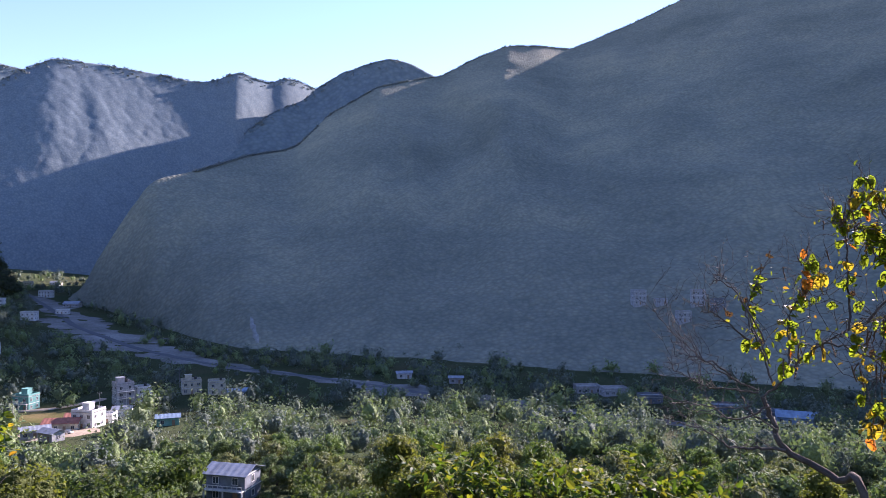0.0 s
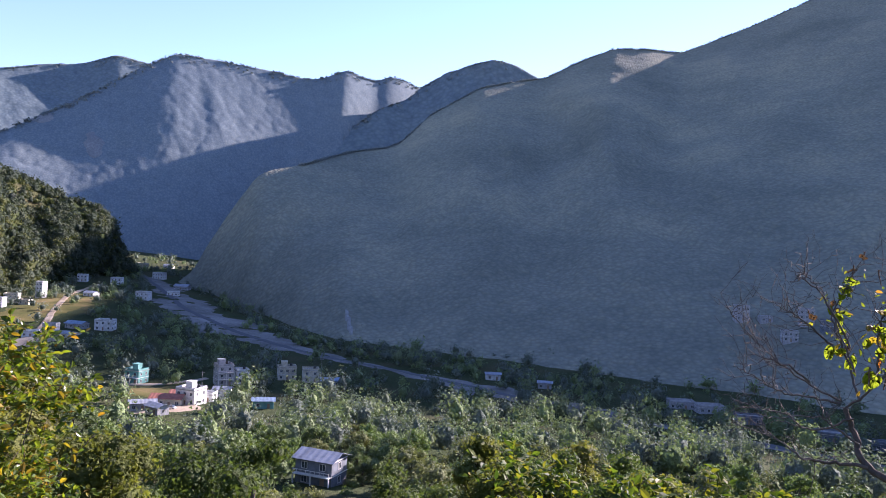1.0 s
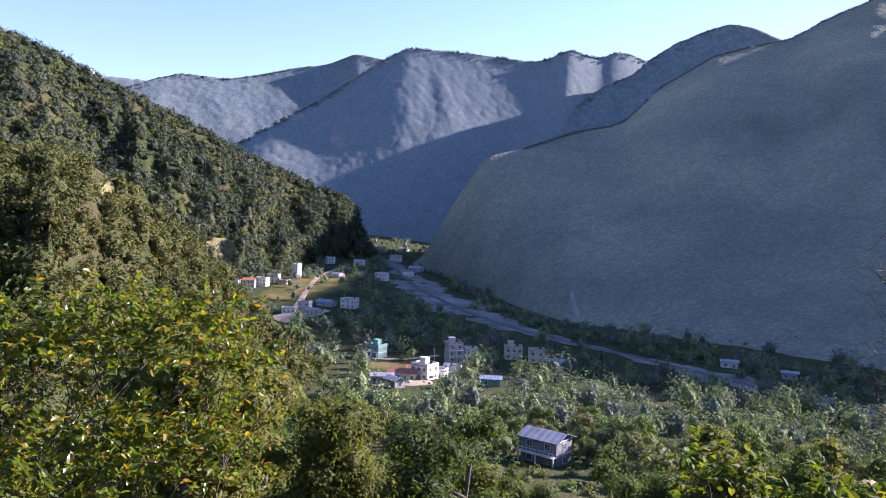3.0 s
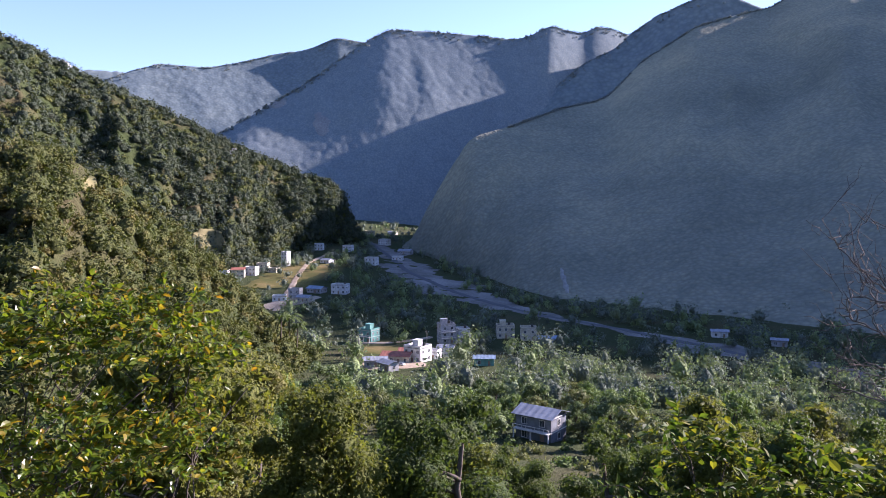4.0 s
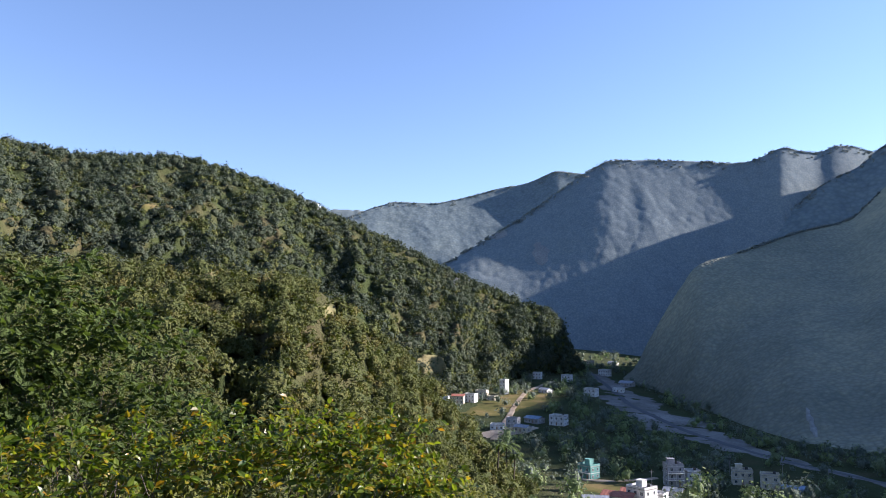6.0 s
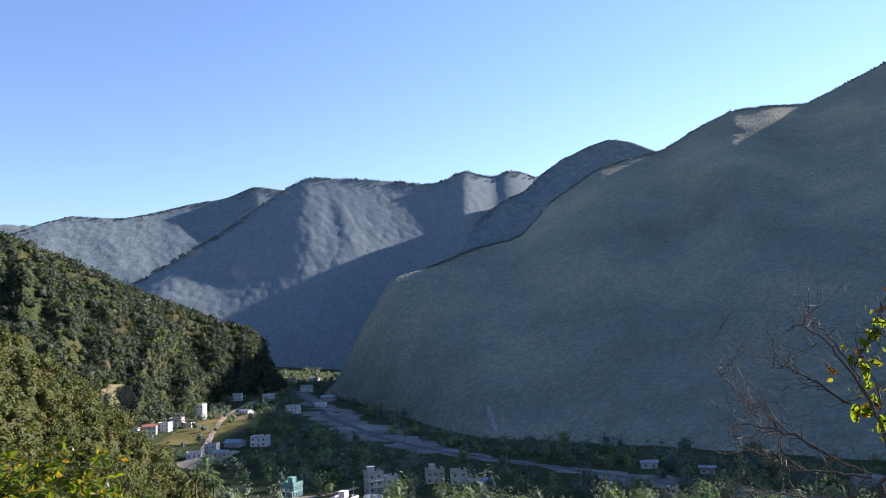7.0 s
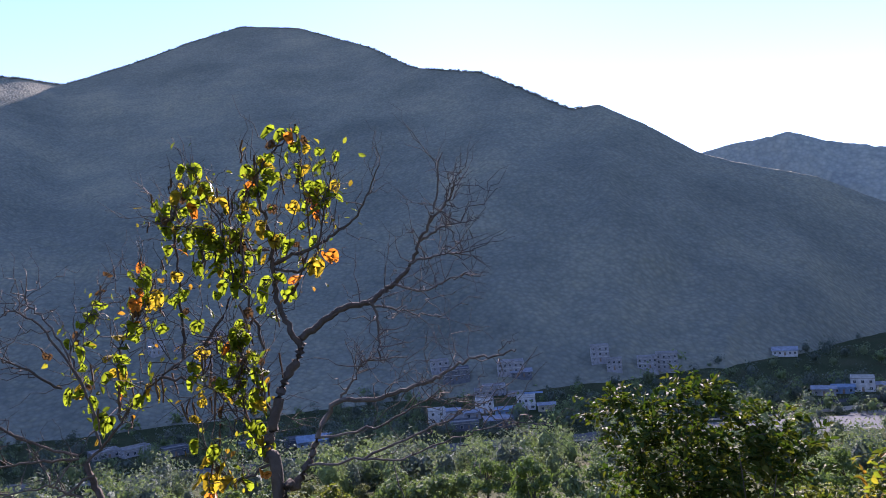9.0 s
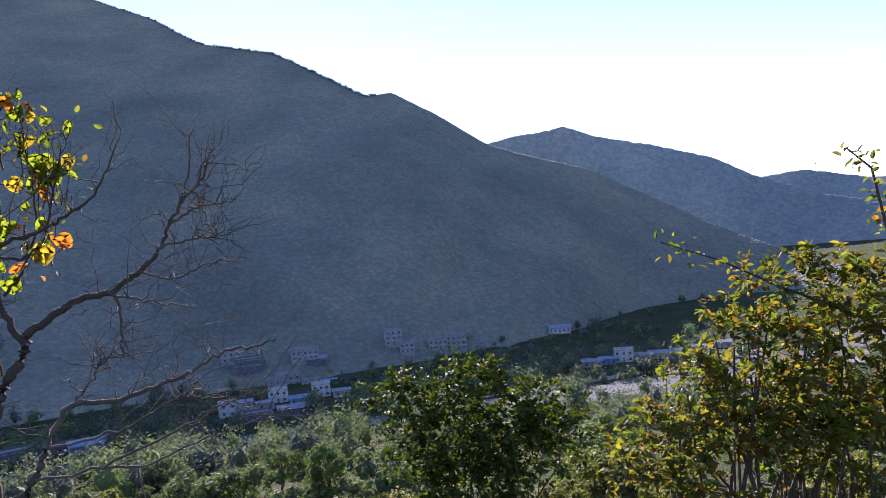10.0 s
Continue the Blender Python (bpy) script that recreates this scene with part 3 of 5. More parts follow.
def slope_trees():
    rng = np.random.default_rng(77)
    count = 0
    # round the tin-roofed house
    for k, b, d, s in ((5, 13.2, 160, 0.75), (6, 16.2, 172, 0.8), (4, 18.0, 168, 0.8), (6, 12.6, 150, 0.6), (4, 12.2, 185, 0.95), (5, 19.4, 182, 1.0), (6, 13.2, 206, 0.8), (4, 15.6, 212, 0.75), (5, 17.6, 206, 0.85), (9, 20.6, 196, 0.7), (4, 10.6, 170, 0.9), (5, 19.0, 150, 0.6)):
        v = at(b, d)
        v.z = gz(v)
        plant(k, v, s, 47 * b)
    for _ in range(6000):
        if count >= 172:
            break
        b = rng.uniform(-88, 68)
        d = 24 + 216 * rng.uniform() ** 1.05
        if (b < -28 and d < 80) or (b < 8 and d < 42):
            continue
        v = at(b, d)
        v.z = gz(v)
        limit = d * math.tan(radians(float(np.interp(b, SKYLINE[:, 0], SKYLINE[:, 1])) + rng.uniform(-0.8, 0.25)))
        if 12.0 < b < 20.0 and d < 152:
            # the tin-roofed house shows over these
            limit = d * math.tan(radians(-18.4))
        if 14.0 < b < 17.6 and 138 < d < 160:
            continue
        k = int(rng.choice([0, 1, 2, 3], p=[0.28, 0.27, 0.15, 0.3])) if 60 < d < 100 else int(rng.choice([7, 8])) if d <= 60 else int(rng.choice([4, 5, 6, 9], p=[0.28, 0.27, 0.27, 0.18]))
        s = rng.uniform(0.85, 1.45)
        room = limit - v.z
        s = min(s, room / HEIGHTS[k])
        if s < 0.45 or any((v.x - q[0]) ** 2 + (v.y - q[1]) ** 2 < (2.7 + d * 0.02) ** 2 for q in planted):
            continue
        plant(k, v, s, rng.uniform(0, 360))
        count += 1


slope_trees()


# ---- woods on the hillsides ----
def woods(name, grid, count, tufts, radius, tuft, material, seed, label, low=0.04, high=1.0, crest=0.0, lift=0.35, thin=-0.28, up=0.0, dome=None):
    """A wood over a hillside: many small leafy crowns joined into one mesh."""
    rng = np.random.default_rng(seed)
    x, y, z = grid
    rows, cols = x.shape
    v = rng.uniform(low, high, count)
    v[: int(count * crest)] = rng.uniform(0.97, 1.0, int(count * crest))
    i = np.clip((v * (rows - 1)).astype(int), 0, rows - 1)
    j = rng.integers(1, cols - 1, count)
    base = np.stack([x[i, j], y[i, j], z[i, j]], -1)
    keep = fbm(base[:, 0] / 45, base[:, 1] / 45, seed, 3) > thin
    base = base[keep]
    n = len(base)
    big = radius * rng.uniform(0.55, 1.35, n)
    d = rng.normal(size=(n, tufts, 3))
    d /= np.linalg.norm(d, axis=2)[..., None]
    d[..., 2] = np.abs(d[..., 2]) * 1.15 - 0.15
    lump = 1 + 0.35 * np.sin(d[..., 0] * 5 + rng.uniform(0, 6, (n, 1))) * np.sin(d[..., 1] * 5 + rng.uniform(0, 6, (n, 1)))
    pts = base[:, None] + d * (big[:, None] * lump * rng.uniform(0.68, 1.1, (n, tufts)))[..., None]
    pts[..., 2] += big[:, None] * lift
    ve, fa = leaves_at(pts.reshape(-1, 3), tuft, rng, face=d.reshape(-1, 3) + np.array([0, 0, up]))
    if dome:
        mid = base.copy()
        mid[:, 2] += big * lift
        ve, fa = joined((ve, fa), shells(mid, big * 0.58, rng, rng.uniform(0.8, 1.25, n), *dome))
    return tagged(new(name, mesh_of(name, ve, fa, material, False)), label, "woods", kind="stuff")


WOOD_A = leaf_like("wood_green", [(0.048, 0.065, 0.020), (0.073, 0.092, 0.024), (0.103, 0.115, 0.030), (0.132, 0.120, 0.038)], (1.3, 1.4, 0.6), 0.16, 0.8, 0.08, 0.05, (0.25, 0.0, 0.75, 0.2), grain_size=1.3, relief=0.5)
# bluer, duller green: haze over the farther hill put into colour
WOOD_C = leaf_like("wood_distant", [(0.037, 0.053, 0.035), (0.050, 0.070, 0.045), (0.067, 0.086, 0.053), (0.085, 0.096, 0.065)], (1.3, 1.4, 0.6), 0.16, 0.85, 0.05, 0.05, (0.2, 0.0, 0.8, 0.13), grain_size=0.7, relief=1)
WOOD_B = leaf_like("wood_olive", [(0.066, 0.072, 0.019), (0.095, 0.098, 0.023), (0.123, 0.113, 0.028), (0.140, 0.109, 0.035)], (1.3, 1.3, 0.6), 0.16, 0.8, 0.08, 0.05, (0.25, 0.0, 0.75, 0.2), grain_size=1.3, relief=0.5)
# crest trees: haze painted as a pale grey with sheen
WOOD_HAZE = leaf_like("wood_hazed", [(0.127, 0.156, 0.150), (0.146, 0.171, 0.161), (0.166, 0.181, 0.166)], (1.0, 1.1, 0.9), 0.1, 0.9, 0.05, 0.15)
woods("woods_far_slope", LEFT, 4000, 46, 5.4, 1.9, WOOD_C, 201, "dense green scrub and trees on the sunlit hillside", 0.02, 1.0, 0.06, 0.3, -0.9, 0.15, (4, 6))
woods("woods_far_scrub", LEFT, 1800, 40, 3.8, 1.6, WOOD_A, 202, "olive-green scrub on the sunlit hillside", 0.02, 1.0, 0.0, 0.3, -0.9, 0.15, (4, 6))
woods("woods_near_slope", NEAR, 1450, 170, 4.0, 0.95, WOOD_A, 203, "thick green woods on the hillside across the gully", 0.0, 0.97, 0.0, 0.55, -0.7, 0.15, (5, 7))
woods("woods_near_scrub", NEAR, 1000, 100, 2.5, 0.85, WOOD_B, 204, "yellowing bushes on the hillside across the gully", 0.0, 0.97, 0.03, 0.45, -0.7, 0.15, (5, 7))
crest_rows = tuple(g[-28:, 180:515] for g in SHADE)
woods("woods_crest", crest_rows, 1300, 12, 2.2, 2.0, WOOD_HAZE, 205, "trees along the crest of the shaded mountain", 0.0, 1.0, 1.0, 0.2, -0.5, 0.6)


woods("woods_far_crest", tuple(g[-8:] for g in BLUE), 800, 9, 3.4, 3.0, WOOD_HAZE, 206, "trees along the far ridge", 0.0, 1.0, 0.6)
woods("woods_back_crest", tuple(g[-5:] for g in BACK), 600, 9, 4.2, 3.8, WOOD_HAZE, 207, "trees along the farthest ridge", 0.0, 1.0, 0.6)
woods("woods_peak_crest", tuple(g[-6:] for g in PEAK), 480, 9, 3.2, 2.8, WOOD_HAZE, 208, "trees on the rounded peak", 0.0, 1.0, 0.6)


def on_face(grid, bearing, angle):
    """The place on a hillside that is seen in this direction."""
    x, y, z = grid
    b = np.degrees(np.arctan2(-x, y))
    j = int(np.argmin(np.abs(b[5] - bearing)))
    el = np.degrees(np.arctan2(z[:, j], np.hypot(x[:, j], y[:, j])))
    hit = np.nonzero(el >= angle)[0]
    i = int(hit[0]) if len(hit) else 0
    return Vector((x[i, j], y[i, j], z[i, j]))


# ---- river, roads, fields ----
def strip(name, line, widths, material, label, category, lift=0.12, step=4.0, ragged=0.0, seed=5):
    """A band of ground along a line of (bearing, distance) points."""
    p = np.array([at(b, d)[:2] for b, d in line])
    s = np.concatenate([[0], np.cumsum(np.hypot(*np.diff(p, axis=0).T))])
    u = np.arange(0, s[-1], step)
    q = np.stack([np.interp(u, s, p[:, 0]), np.interp(u, s, p[:, 1])], -1)
    for _ in range(6):
        q[1:-1] = 0.5 * q[1:-1] + 0.25 * (q[:-2] + q[2:])
    w = np.interp(u, s, widths)
    t = np.gradient(q, axis=0)
    t /= np.linalg.norm(t, axis=1)[:, None]
    nrm = np.stack([-t[:, 1], t[:, 0]], -1)
    across = np.linspace(-0.5, 0.5, 9)
    edge = 1 + ragged * np.stack([fbm(u / 17, u * 0 + k, seed, 3) for k in (0.5, 9.5)], -1)
    k = np.where(across[None] < 0, edge[:, :1], edge[:, 1:]) * across[None] * w[:, None]
    g = q[:, None] + nrm[:, None] * k[..., None]
    zz = ground_z(g[..., 0], g[..., 1]) + lift - 0.5 * (np.abs(across) > 0.45)
    v = np.concatenate([g, zz[..., None]], -1).reshape(-1, 3)
    return tagged(new(name, mesh_of(name, v, sheet(len(u), 9), material, False)), label, category, kind="structure")


RIVER = [(29, 900), (27.5, 760), (26, 650), (22, 540), (17, 475), (11, 430), (4, 375), (-4, 335), (-14, 302), (-28, 285), (-45, 285), (-60, 305), (-74, 360), (-84, 520)]
strip("river_bed", RIVER, [16, 34, 66, 60, 18, 10, 30, 30, 12, 12, 24, 46, 54, 50], GRAVEL, "pale stony river bed along the valley floor", "river bed", 0.15, 4.0, 0.9)
WATER, wnt, wb = shader("river_water")
wb.inputs["Base Color"].default_value = (0.11, 0.115, 0.12, 1)
wb.inputs["Specular IOR Level"].default_value = 0.02
wb.inputs["Roughness"].default_value = 0.9
bumped(wnt, wb, noise_node(wnt, 0.5, 4), 0.4, 0.3)
strip("water", [(b + 0.35, d + 3) for b, d in RIVER], [5, 6, 7, 7, 6, 5, 6, 6, 6, 9, 18, 38, 44, 42], WATER, "narrow blue-grey river channel between gravel banks", "river", 0.32, 4.0, 0.3, 8)
strip("road_river", [(-30, 325), (-45, 332), (-58, 352), (-68, 395), (-78, 470), (-84, 560)], [6] * 6, ASPHALT, "grey road along the far river bank", "road", 0.5, 4.0)
strip("river_bank", [(-52, 318), (-60, 338), (-68, 378), (-76, 440), (-84, 545)], [7] * 5, EARTH, "bare earth bank beside the river road", "bank", 0.35, 4.0, 0.5)
strip("track_house", [(30.6, 372), (28.6, 368), (26.4, 372), (24.6, 384)], [3.4] * 4, EARTH, "pale dirt track to the green house", "track", 0.5, 3.0)
strip("track_village", [(31, 300), (29, 312), (27.6, 318), (26, 330), (24.4, 352)], [4, 5, 5, 4, 4], EARTH, "dusty village lane", "track", 0.5, 3.0, 0.2)
strip("yard_village", [(30.2, 296), (28, 304), (26.4, 303), (25, 306)], [14, 24, 26, 14], EARTH, "open bare earth yard among the houses", "yard", 0.34, 3.0, 0.4)
strip("field", [(30.5, 352), (28.5, 350), (26.5, 352), (24.8, 360)], [18, 26, 24, 12], FIELD, "yellow-green grass field beside the green house", "field", 0.34, 3.0, 0.35)
strip("field_upper", [(38, 560), (36, 600), (34.5, 640), (33.5, 700)], [30, 44, 50, 40], FIELD, "terraced dry fields at the foot of the hill", "field", 0.34, 4.0, 0.4)
strip("track_upper", [(36.5, 470), (35.5, 540), (34.8, 620), (34, 700), (32, 780)], [5] * 5, EARTH, "pale lane through the upper village", "track", 0.55, 4.0, 0.2)
strip("clearing_upper", [(37.5, 480), (35.5, 500), (33.5, 520)], [14, 26, 16], EARTH, "bare cleared plots near the upper village", "yard", 0.5, 3.0, 0.5)

# ---- houses ----
# the dull wall colour is darkened to imitate walls in shade
PLASTER = {"white": painted("wall_white", (0.74, 0.74, 0.73)), "dull": painted("wall_shaded", (0.20, 0.22, 0.25), 0.9, 0.5), "cream": painted("wall_cream", (0.60, 0.55, 0.43)), "teal": painted("wall_teal", (0.17, 0.38, 0.34)),
           "grey": painted("wall_grey", (0.42, 0.42, 0.43)), "blue": painted("wall_blue", (0.25, 0.38, 0.55)), "brown": painted("wall_brown", (0.35, 0.25, 0.18))}
SLAB = painted("roof_concrete", (0.32, 0.31, 0.30), 0.9, 0.5)
TIN = painted("roof_tin", (0.31, 0.34, 0.39), 0.8, 0.4, 0.0)
TIN_BLUE = painted("roof_blue", (0.24, 0.33, 0.44), 0.8, 0.4, 0.0)
TILE_RED = painted("roof_red", (0.42, 0.17, 0.12), 0.8, 0.4)
GLASS, gnt, gb = shader("window_glass")
gb.inputs["Base Color"].default_value = (0.06, 0.07, 0.08, 1)
gb.inputs["Roughness"].default_value = 0.08
TRIM = painted("trim_white", (0.75, 0.74, 0.7))


def block(bm, x0, y0, z0, x1, y1, z1):
    vs = [bm.verts.new(c) for c in ((x0, y0, z0), (x1, y0, z0), (x1, y1, z0), (x0, y1, z0), (x0, y0, z1), (x1, y0, z1), (x1, y1, z1), (x0, y1, z1))]
    for f in ((3, 2, 1, 0), (4, 5, 6, 7), (0, 1, 5, 4), (1, 2, 6, 5), (2, 3, 7, 6), (3, 0, 4, 7)):
        bm.faces.new([vs[k] for k in f])


def done(bm, name, material, bevel=0.0):
    if bevel:
        bmesh.ops.bevel(bm, geom=bm.edges[:], offset=bevel, segments=1, affect="EDGES")
    me = bpy.data.meshes.new(name)
    bm.to_mesh(me)
    bm.free()
    me.materials.append(material)
    return me


def blocks(name, material, boxes, bevel=0.0):
    bm = bmesh.new()
    for b in boxes:
        block(bm, *b)
    return done(bm, name, material, bevel)


def window_part(thing, x, y, z, w, h, side):
    """A framed window on the front (side 0) or an end wall (side 1 or -1)."""
    if side == 0:
        m = pose(x, y, z)
    else:
        m = pose(x, y, z, 0, 0, 90 * side)
    win = part("window", blocks("window", TRIM, [(-w / 2 - 0.08, -0.1, -0.08, w / 2 + 0.08, 0.02, 0), (-w / 2 - 0.08, -0.06, h, w / 2 + 0.08, 0.02, h + 0.08),
               (-w / 2 - 0.08, -0.06, 0, -w / 2, 0.02, h), (w / 2, -0.06, 0, w / 2 + 0.08, 0.02, h), (-0.03, -0.04, 0, 0.03, 0.02, h)]), thing, "", m)
    part("pane", blocks("pane", GLASS, [(-w / 2, -0.015, 0, w / 2, -0.004, h)]), win)
    return win


def house(v, turn, w, d, storeys, wall, roof, label, tank=False, balcony=False, stair=False, sink=0.8, floor=3.1):
    """A house with its front towards -y of its own, base at v."""
    thing = tagged(new("house"), label, "house", "houses in the valley")
    thing.matrix_basis = Matrix.Translation((v[0], v[1], v[2])) @ pose(0, 0, 0, 0, 0, turn)
    h = storeys * floor
    body = part("wall", blocks("wall", PLASTER[wall], [(-w / 2, -d / 2, -sink - 2.5, w / 2, d / 2, h)], 0.04), thing)
    for k in range(storeys):
        part("floor_band", blocks("floor_band", TRIM, [(-w / 2 - 0.12, -d / 2 - 0.12, (k + 1) * floor - 0.16, w / 2 + 0.12, d / 2 + 0.12, (k + 1) * floor + (0.02 if k < storeys - 1 else -0.01))]), thing)
    n = max(2, int(w // 2.8))
    for k in range(storeys):
        z = k * floor + 0.95
        for i in range(n):
            x = -w / 2 + (i + 0.5) * w / n
            if k == 0 and i == n // 2:
                door = part("door", blocks("door", PLASTER["brown"], [(x - 0.5, -d / 2 - 0.05, 0.05, x + 0.5, -d / 2 + 0.02, 2.1)]), thing)
                continue
            window_part(thing, x, -d / 2, z, 1.15, 1.25, 0)
        for sgn in (-1, 1):
            for i in range(max(1, int(d // 3.5))):
                y = -d / 2 + (i + 0.5) * d / max(1, int(d // 3.5))
                window_part(thing, sgn * w / 2, y, z, 1.0, 1.2, sgn)
    if balcony:
        for k in range(1, storeys):
            part("balcony", blocks("balcony", TRIM, [(-w / 2, -d / 2 - 1.2, k * floor - 0.15, w / 2, -d / 2 - 0.13, k * floor), (-w / 2, -d / 2 - 1.2, k * floor + 0.85, w / 2, -d / 2 - 1.12, k * floor + 0.95)]
                 + [(-w / 2 + i * w / 8 - 0.04, -d / 2 - 1.19, k * floor, -w / 2 + i * w / 8 + 0.04, -d / 2 - 1.13, k * floor + 0.85) for i in range(9)]), thing)
            for i in (-0.49, 0.0, 0.49):
                part("post", blocks("post", TRIM, [(w * i - 0.12, -d / 2 - 1.18, (k - 1) * floor, w * i + 0.12, -d / 2 - 0.94, k * floor - 0.15)]), thing)
    if roof == "flat":
        t = 0.15
        part("roof", blocks("roof", SLAB, [(-w / 2 - 0.25, -d / 2 - 0.25, h, w / 2 + 0.25, d / 2 + 0.25, h + 0.16)]), thing)
        part("parapet", blocks("parapet", PLASTER[wall], [(-w / 2, -d / 2, h + 0.16, w / 2, -d / 2 + t, h + 0.95), (-w / 2, d / 2 - t, h + 0.16, w / 2, d / 2, h + 0.95),
             (-w / 2, -d / 2 + t, h + 0.16, -w / 2 + t, d / 2 - t, h + 0.95), (w / 2 - t, -d / 2 + t, h + 0.16, w / 2, d / 2 - t, h + 0.95)]), thing)
        if stair:
            part("stair_head", blocks("stair_head", PLASTER[wall], [(-w * 0.3, 0, h + 0.16, -w * 0.3 + 3, 3, h + 2.6), (-w * 0.3 - 0.2, -0.2, h + 2.6, -w * 0.3 + 3.2, 3.2, h + 2.75)]), thing)
    else:
        mat = {"tin": TIN, "red": TILE_RED, "blue": TIN_BLUE}[roof]
        bm = bmesh.new()
        o, rise, t = 0.7, d * 0.2, 0.08
        ys = [(-d / 2 - o, h - 0.1), (0, h + rise), (d / 2 + o, h - 0.1)]
        rows = []
        nn = int(w / 0.6)
        for up in (0.0, t):
            for yy, zz in ys:
                rows.append([bm.verts.new((-w / 2 - o + (w + 2 * o) * i / nn, yy, zz + up + 0.05 + (0.05 if i % 2 else 0))) for i in range(nn + 1)])
        for a, b in ((0, 1), (1, 2), (4, 3), (5, 4)):
            for i in range(nn):
                bm.faces.new((rows[a][i], rows[a][i + 1], rows[b][i + 1], rows[b][i]))
        for a, b in ((0, 3), (5, 2)):
            for i in range(nn):
                bm.faces.new((rows[a][i + 1], rows[a][i], rows[b][i], rows[b][i + 1]))
        for i in (0, nn):
            for a in (0, 1):
                bm.faces.new((rows[a][i], rows[a + 1][i], rows[a + 4][i], rows[a + 3][i]))
        part("roof", done(bm, "roof", mat), thing)
        for sx in (-w / 2 + 0.02, w / 2 - 0.14):
            bm = bmesh.new()
            near = [bm.verts.new(c) for c in ((sx, -d / 2, h - 0.02), (sx, d / 2, h - 0.02), (sx, 0, h + rise - 0.02))]
            off = [bm.verts.new((v.co.x + 0.12, v.co.y, v.co.z)) for v in near]
            bm.faces.new(near), bm.faces.new(off[::-1])
            for i in range(3):
                bm.faces.new((near[(i + 1) % 3], near[i], off[i], off[(i + 1) % 3]))
            part("gable", done(bm, "gable", PLASTER[wall]), thing)
    if tank:
        bm = bmesh.new()
        bmesh.ops.create_cone(bm, cap_ends=True, segments=14, radius1=0.65, radius2=0.65, depth=1.3, matrix=Matrix.Translation((w * 0.25, d * 0.2, h + 0.16 + 0.65)))
        bmesh.ops.create_cone(bm, cap_ends=True, segments=14, radius1=0.6, radius2=0.2, depth=0.25, matrix=Matrix.Translation((w * 0.25, d * 0.2, h + 0.16 + 1.42)))
        part("water_tank", done(bm, "water_tank", ASPHALT), thing, "black plastic water tank")
    return thing


def spot(b, d, dz=0.0):
    v = at(b, d)
    v.z = gz(v) + dz
    return v


# the houses of the near village and beyond; each faces roughly towards the hillside
house(spot(15.8, 150, -0.2), -14, 8.2, 6.2, 2, "dull", "tin", "grey-blue two-storey house with a grey tin roof among trees", balcony=True, floor=2.75)
house(spot(23.4, 368), 42, 7.5, 7, 3, "grey", "flat", "unpainted grey three-storey house with a flat concrete roof", tank=True, stair=True, balcony=True)
house(spot(22.1, 372), 38, 6, 6, 2, "white", "flat", "white two-storey house beside the grey block", tank=True)
house(spot(29.4, 376), -10, 8, 7, 2, "teal", "flat", "teal green two-storey house with balconies and roof room", stair=True, balcony=True)
house(spot(18.8, 384), 25, 9, 7, 2, "cream", "flat", "long cream two-storey house with a flat roof", stair=True, tank=True)
house(spot(17.0, 378), 22, 8, 6.5, 2, "cream", "flat", "pale cream house with a flat roof terrace", tank=True)
house(spot(15.5, 366), 20, 9, 6, 1, "blue", "blue", "low shed with a light blue tin roof")
house(spot(27.2, 312), 10, 12, 7, 1, "cream", "red", "low house with a faded red tiled roof")
house(spot(25.6, 314), -12, 9, 8, 2, "white", "flat", "whitewashed two-storey house with a flat roof", tank=True, stair=True)
house(spot(24.6, 322), 5, 8, 6, 1, "white", "flat", "small white flat-roofed house")
house(spot(26.1, 325), 15, 10, 6, 1, "brown", "red", "brick house under a weathered red roof")
house(spot(28.9, 298), 30, 9, 5, 1, "grey", "tin", "grey shed with a rusty tin roof")
house(spot(27.9, 288), -25, 7, 5, 1, "grey", "tin", "small tin-roofed shed by the yard")
house(spot(23.4, 338), 12, 7, 5, 1, "white", "tin", "low white house with a sheet roof")
house(spot(20.4, 300), 20, 8, 5, 1, "teal", "blue", "shed with a green-blue sheet roof half hidden by trees")
house(spot(31.6, 528), 8, 11, 8, 2, "white", "flat", "white two-storey house near the river bed", tank=True)
house(spot(33.4, 535), -5, 12, 8, 1, "grey", "blue", "long low building with a blue tin roof")
house(spot(35.7, 676), 0, 6, 6, 4, "white", "flat", "tall narrow white house")
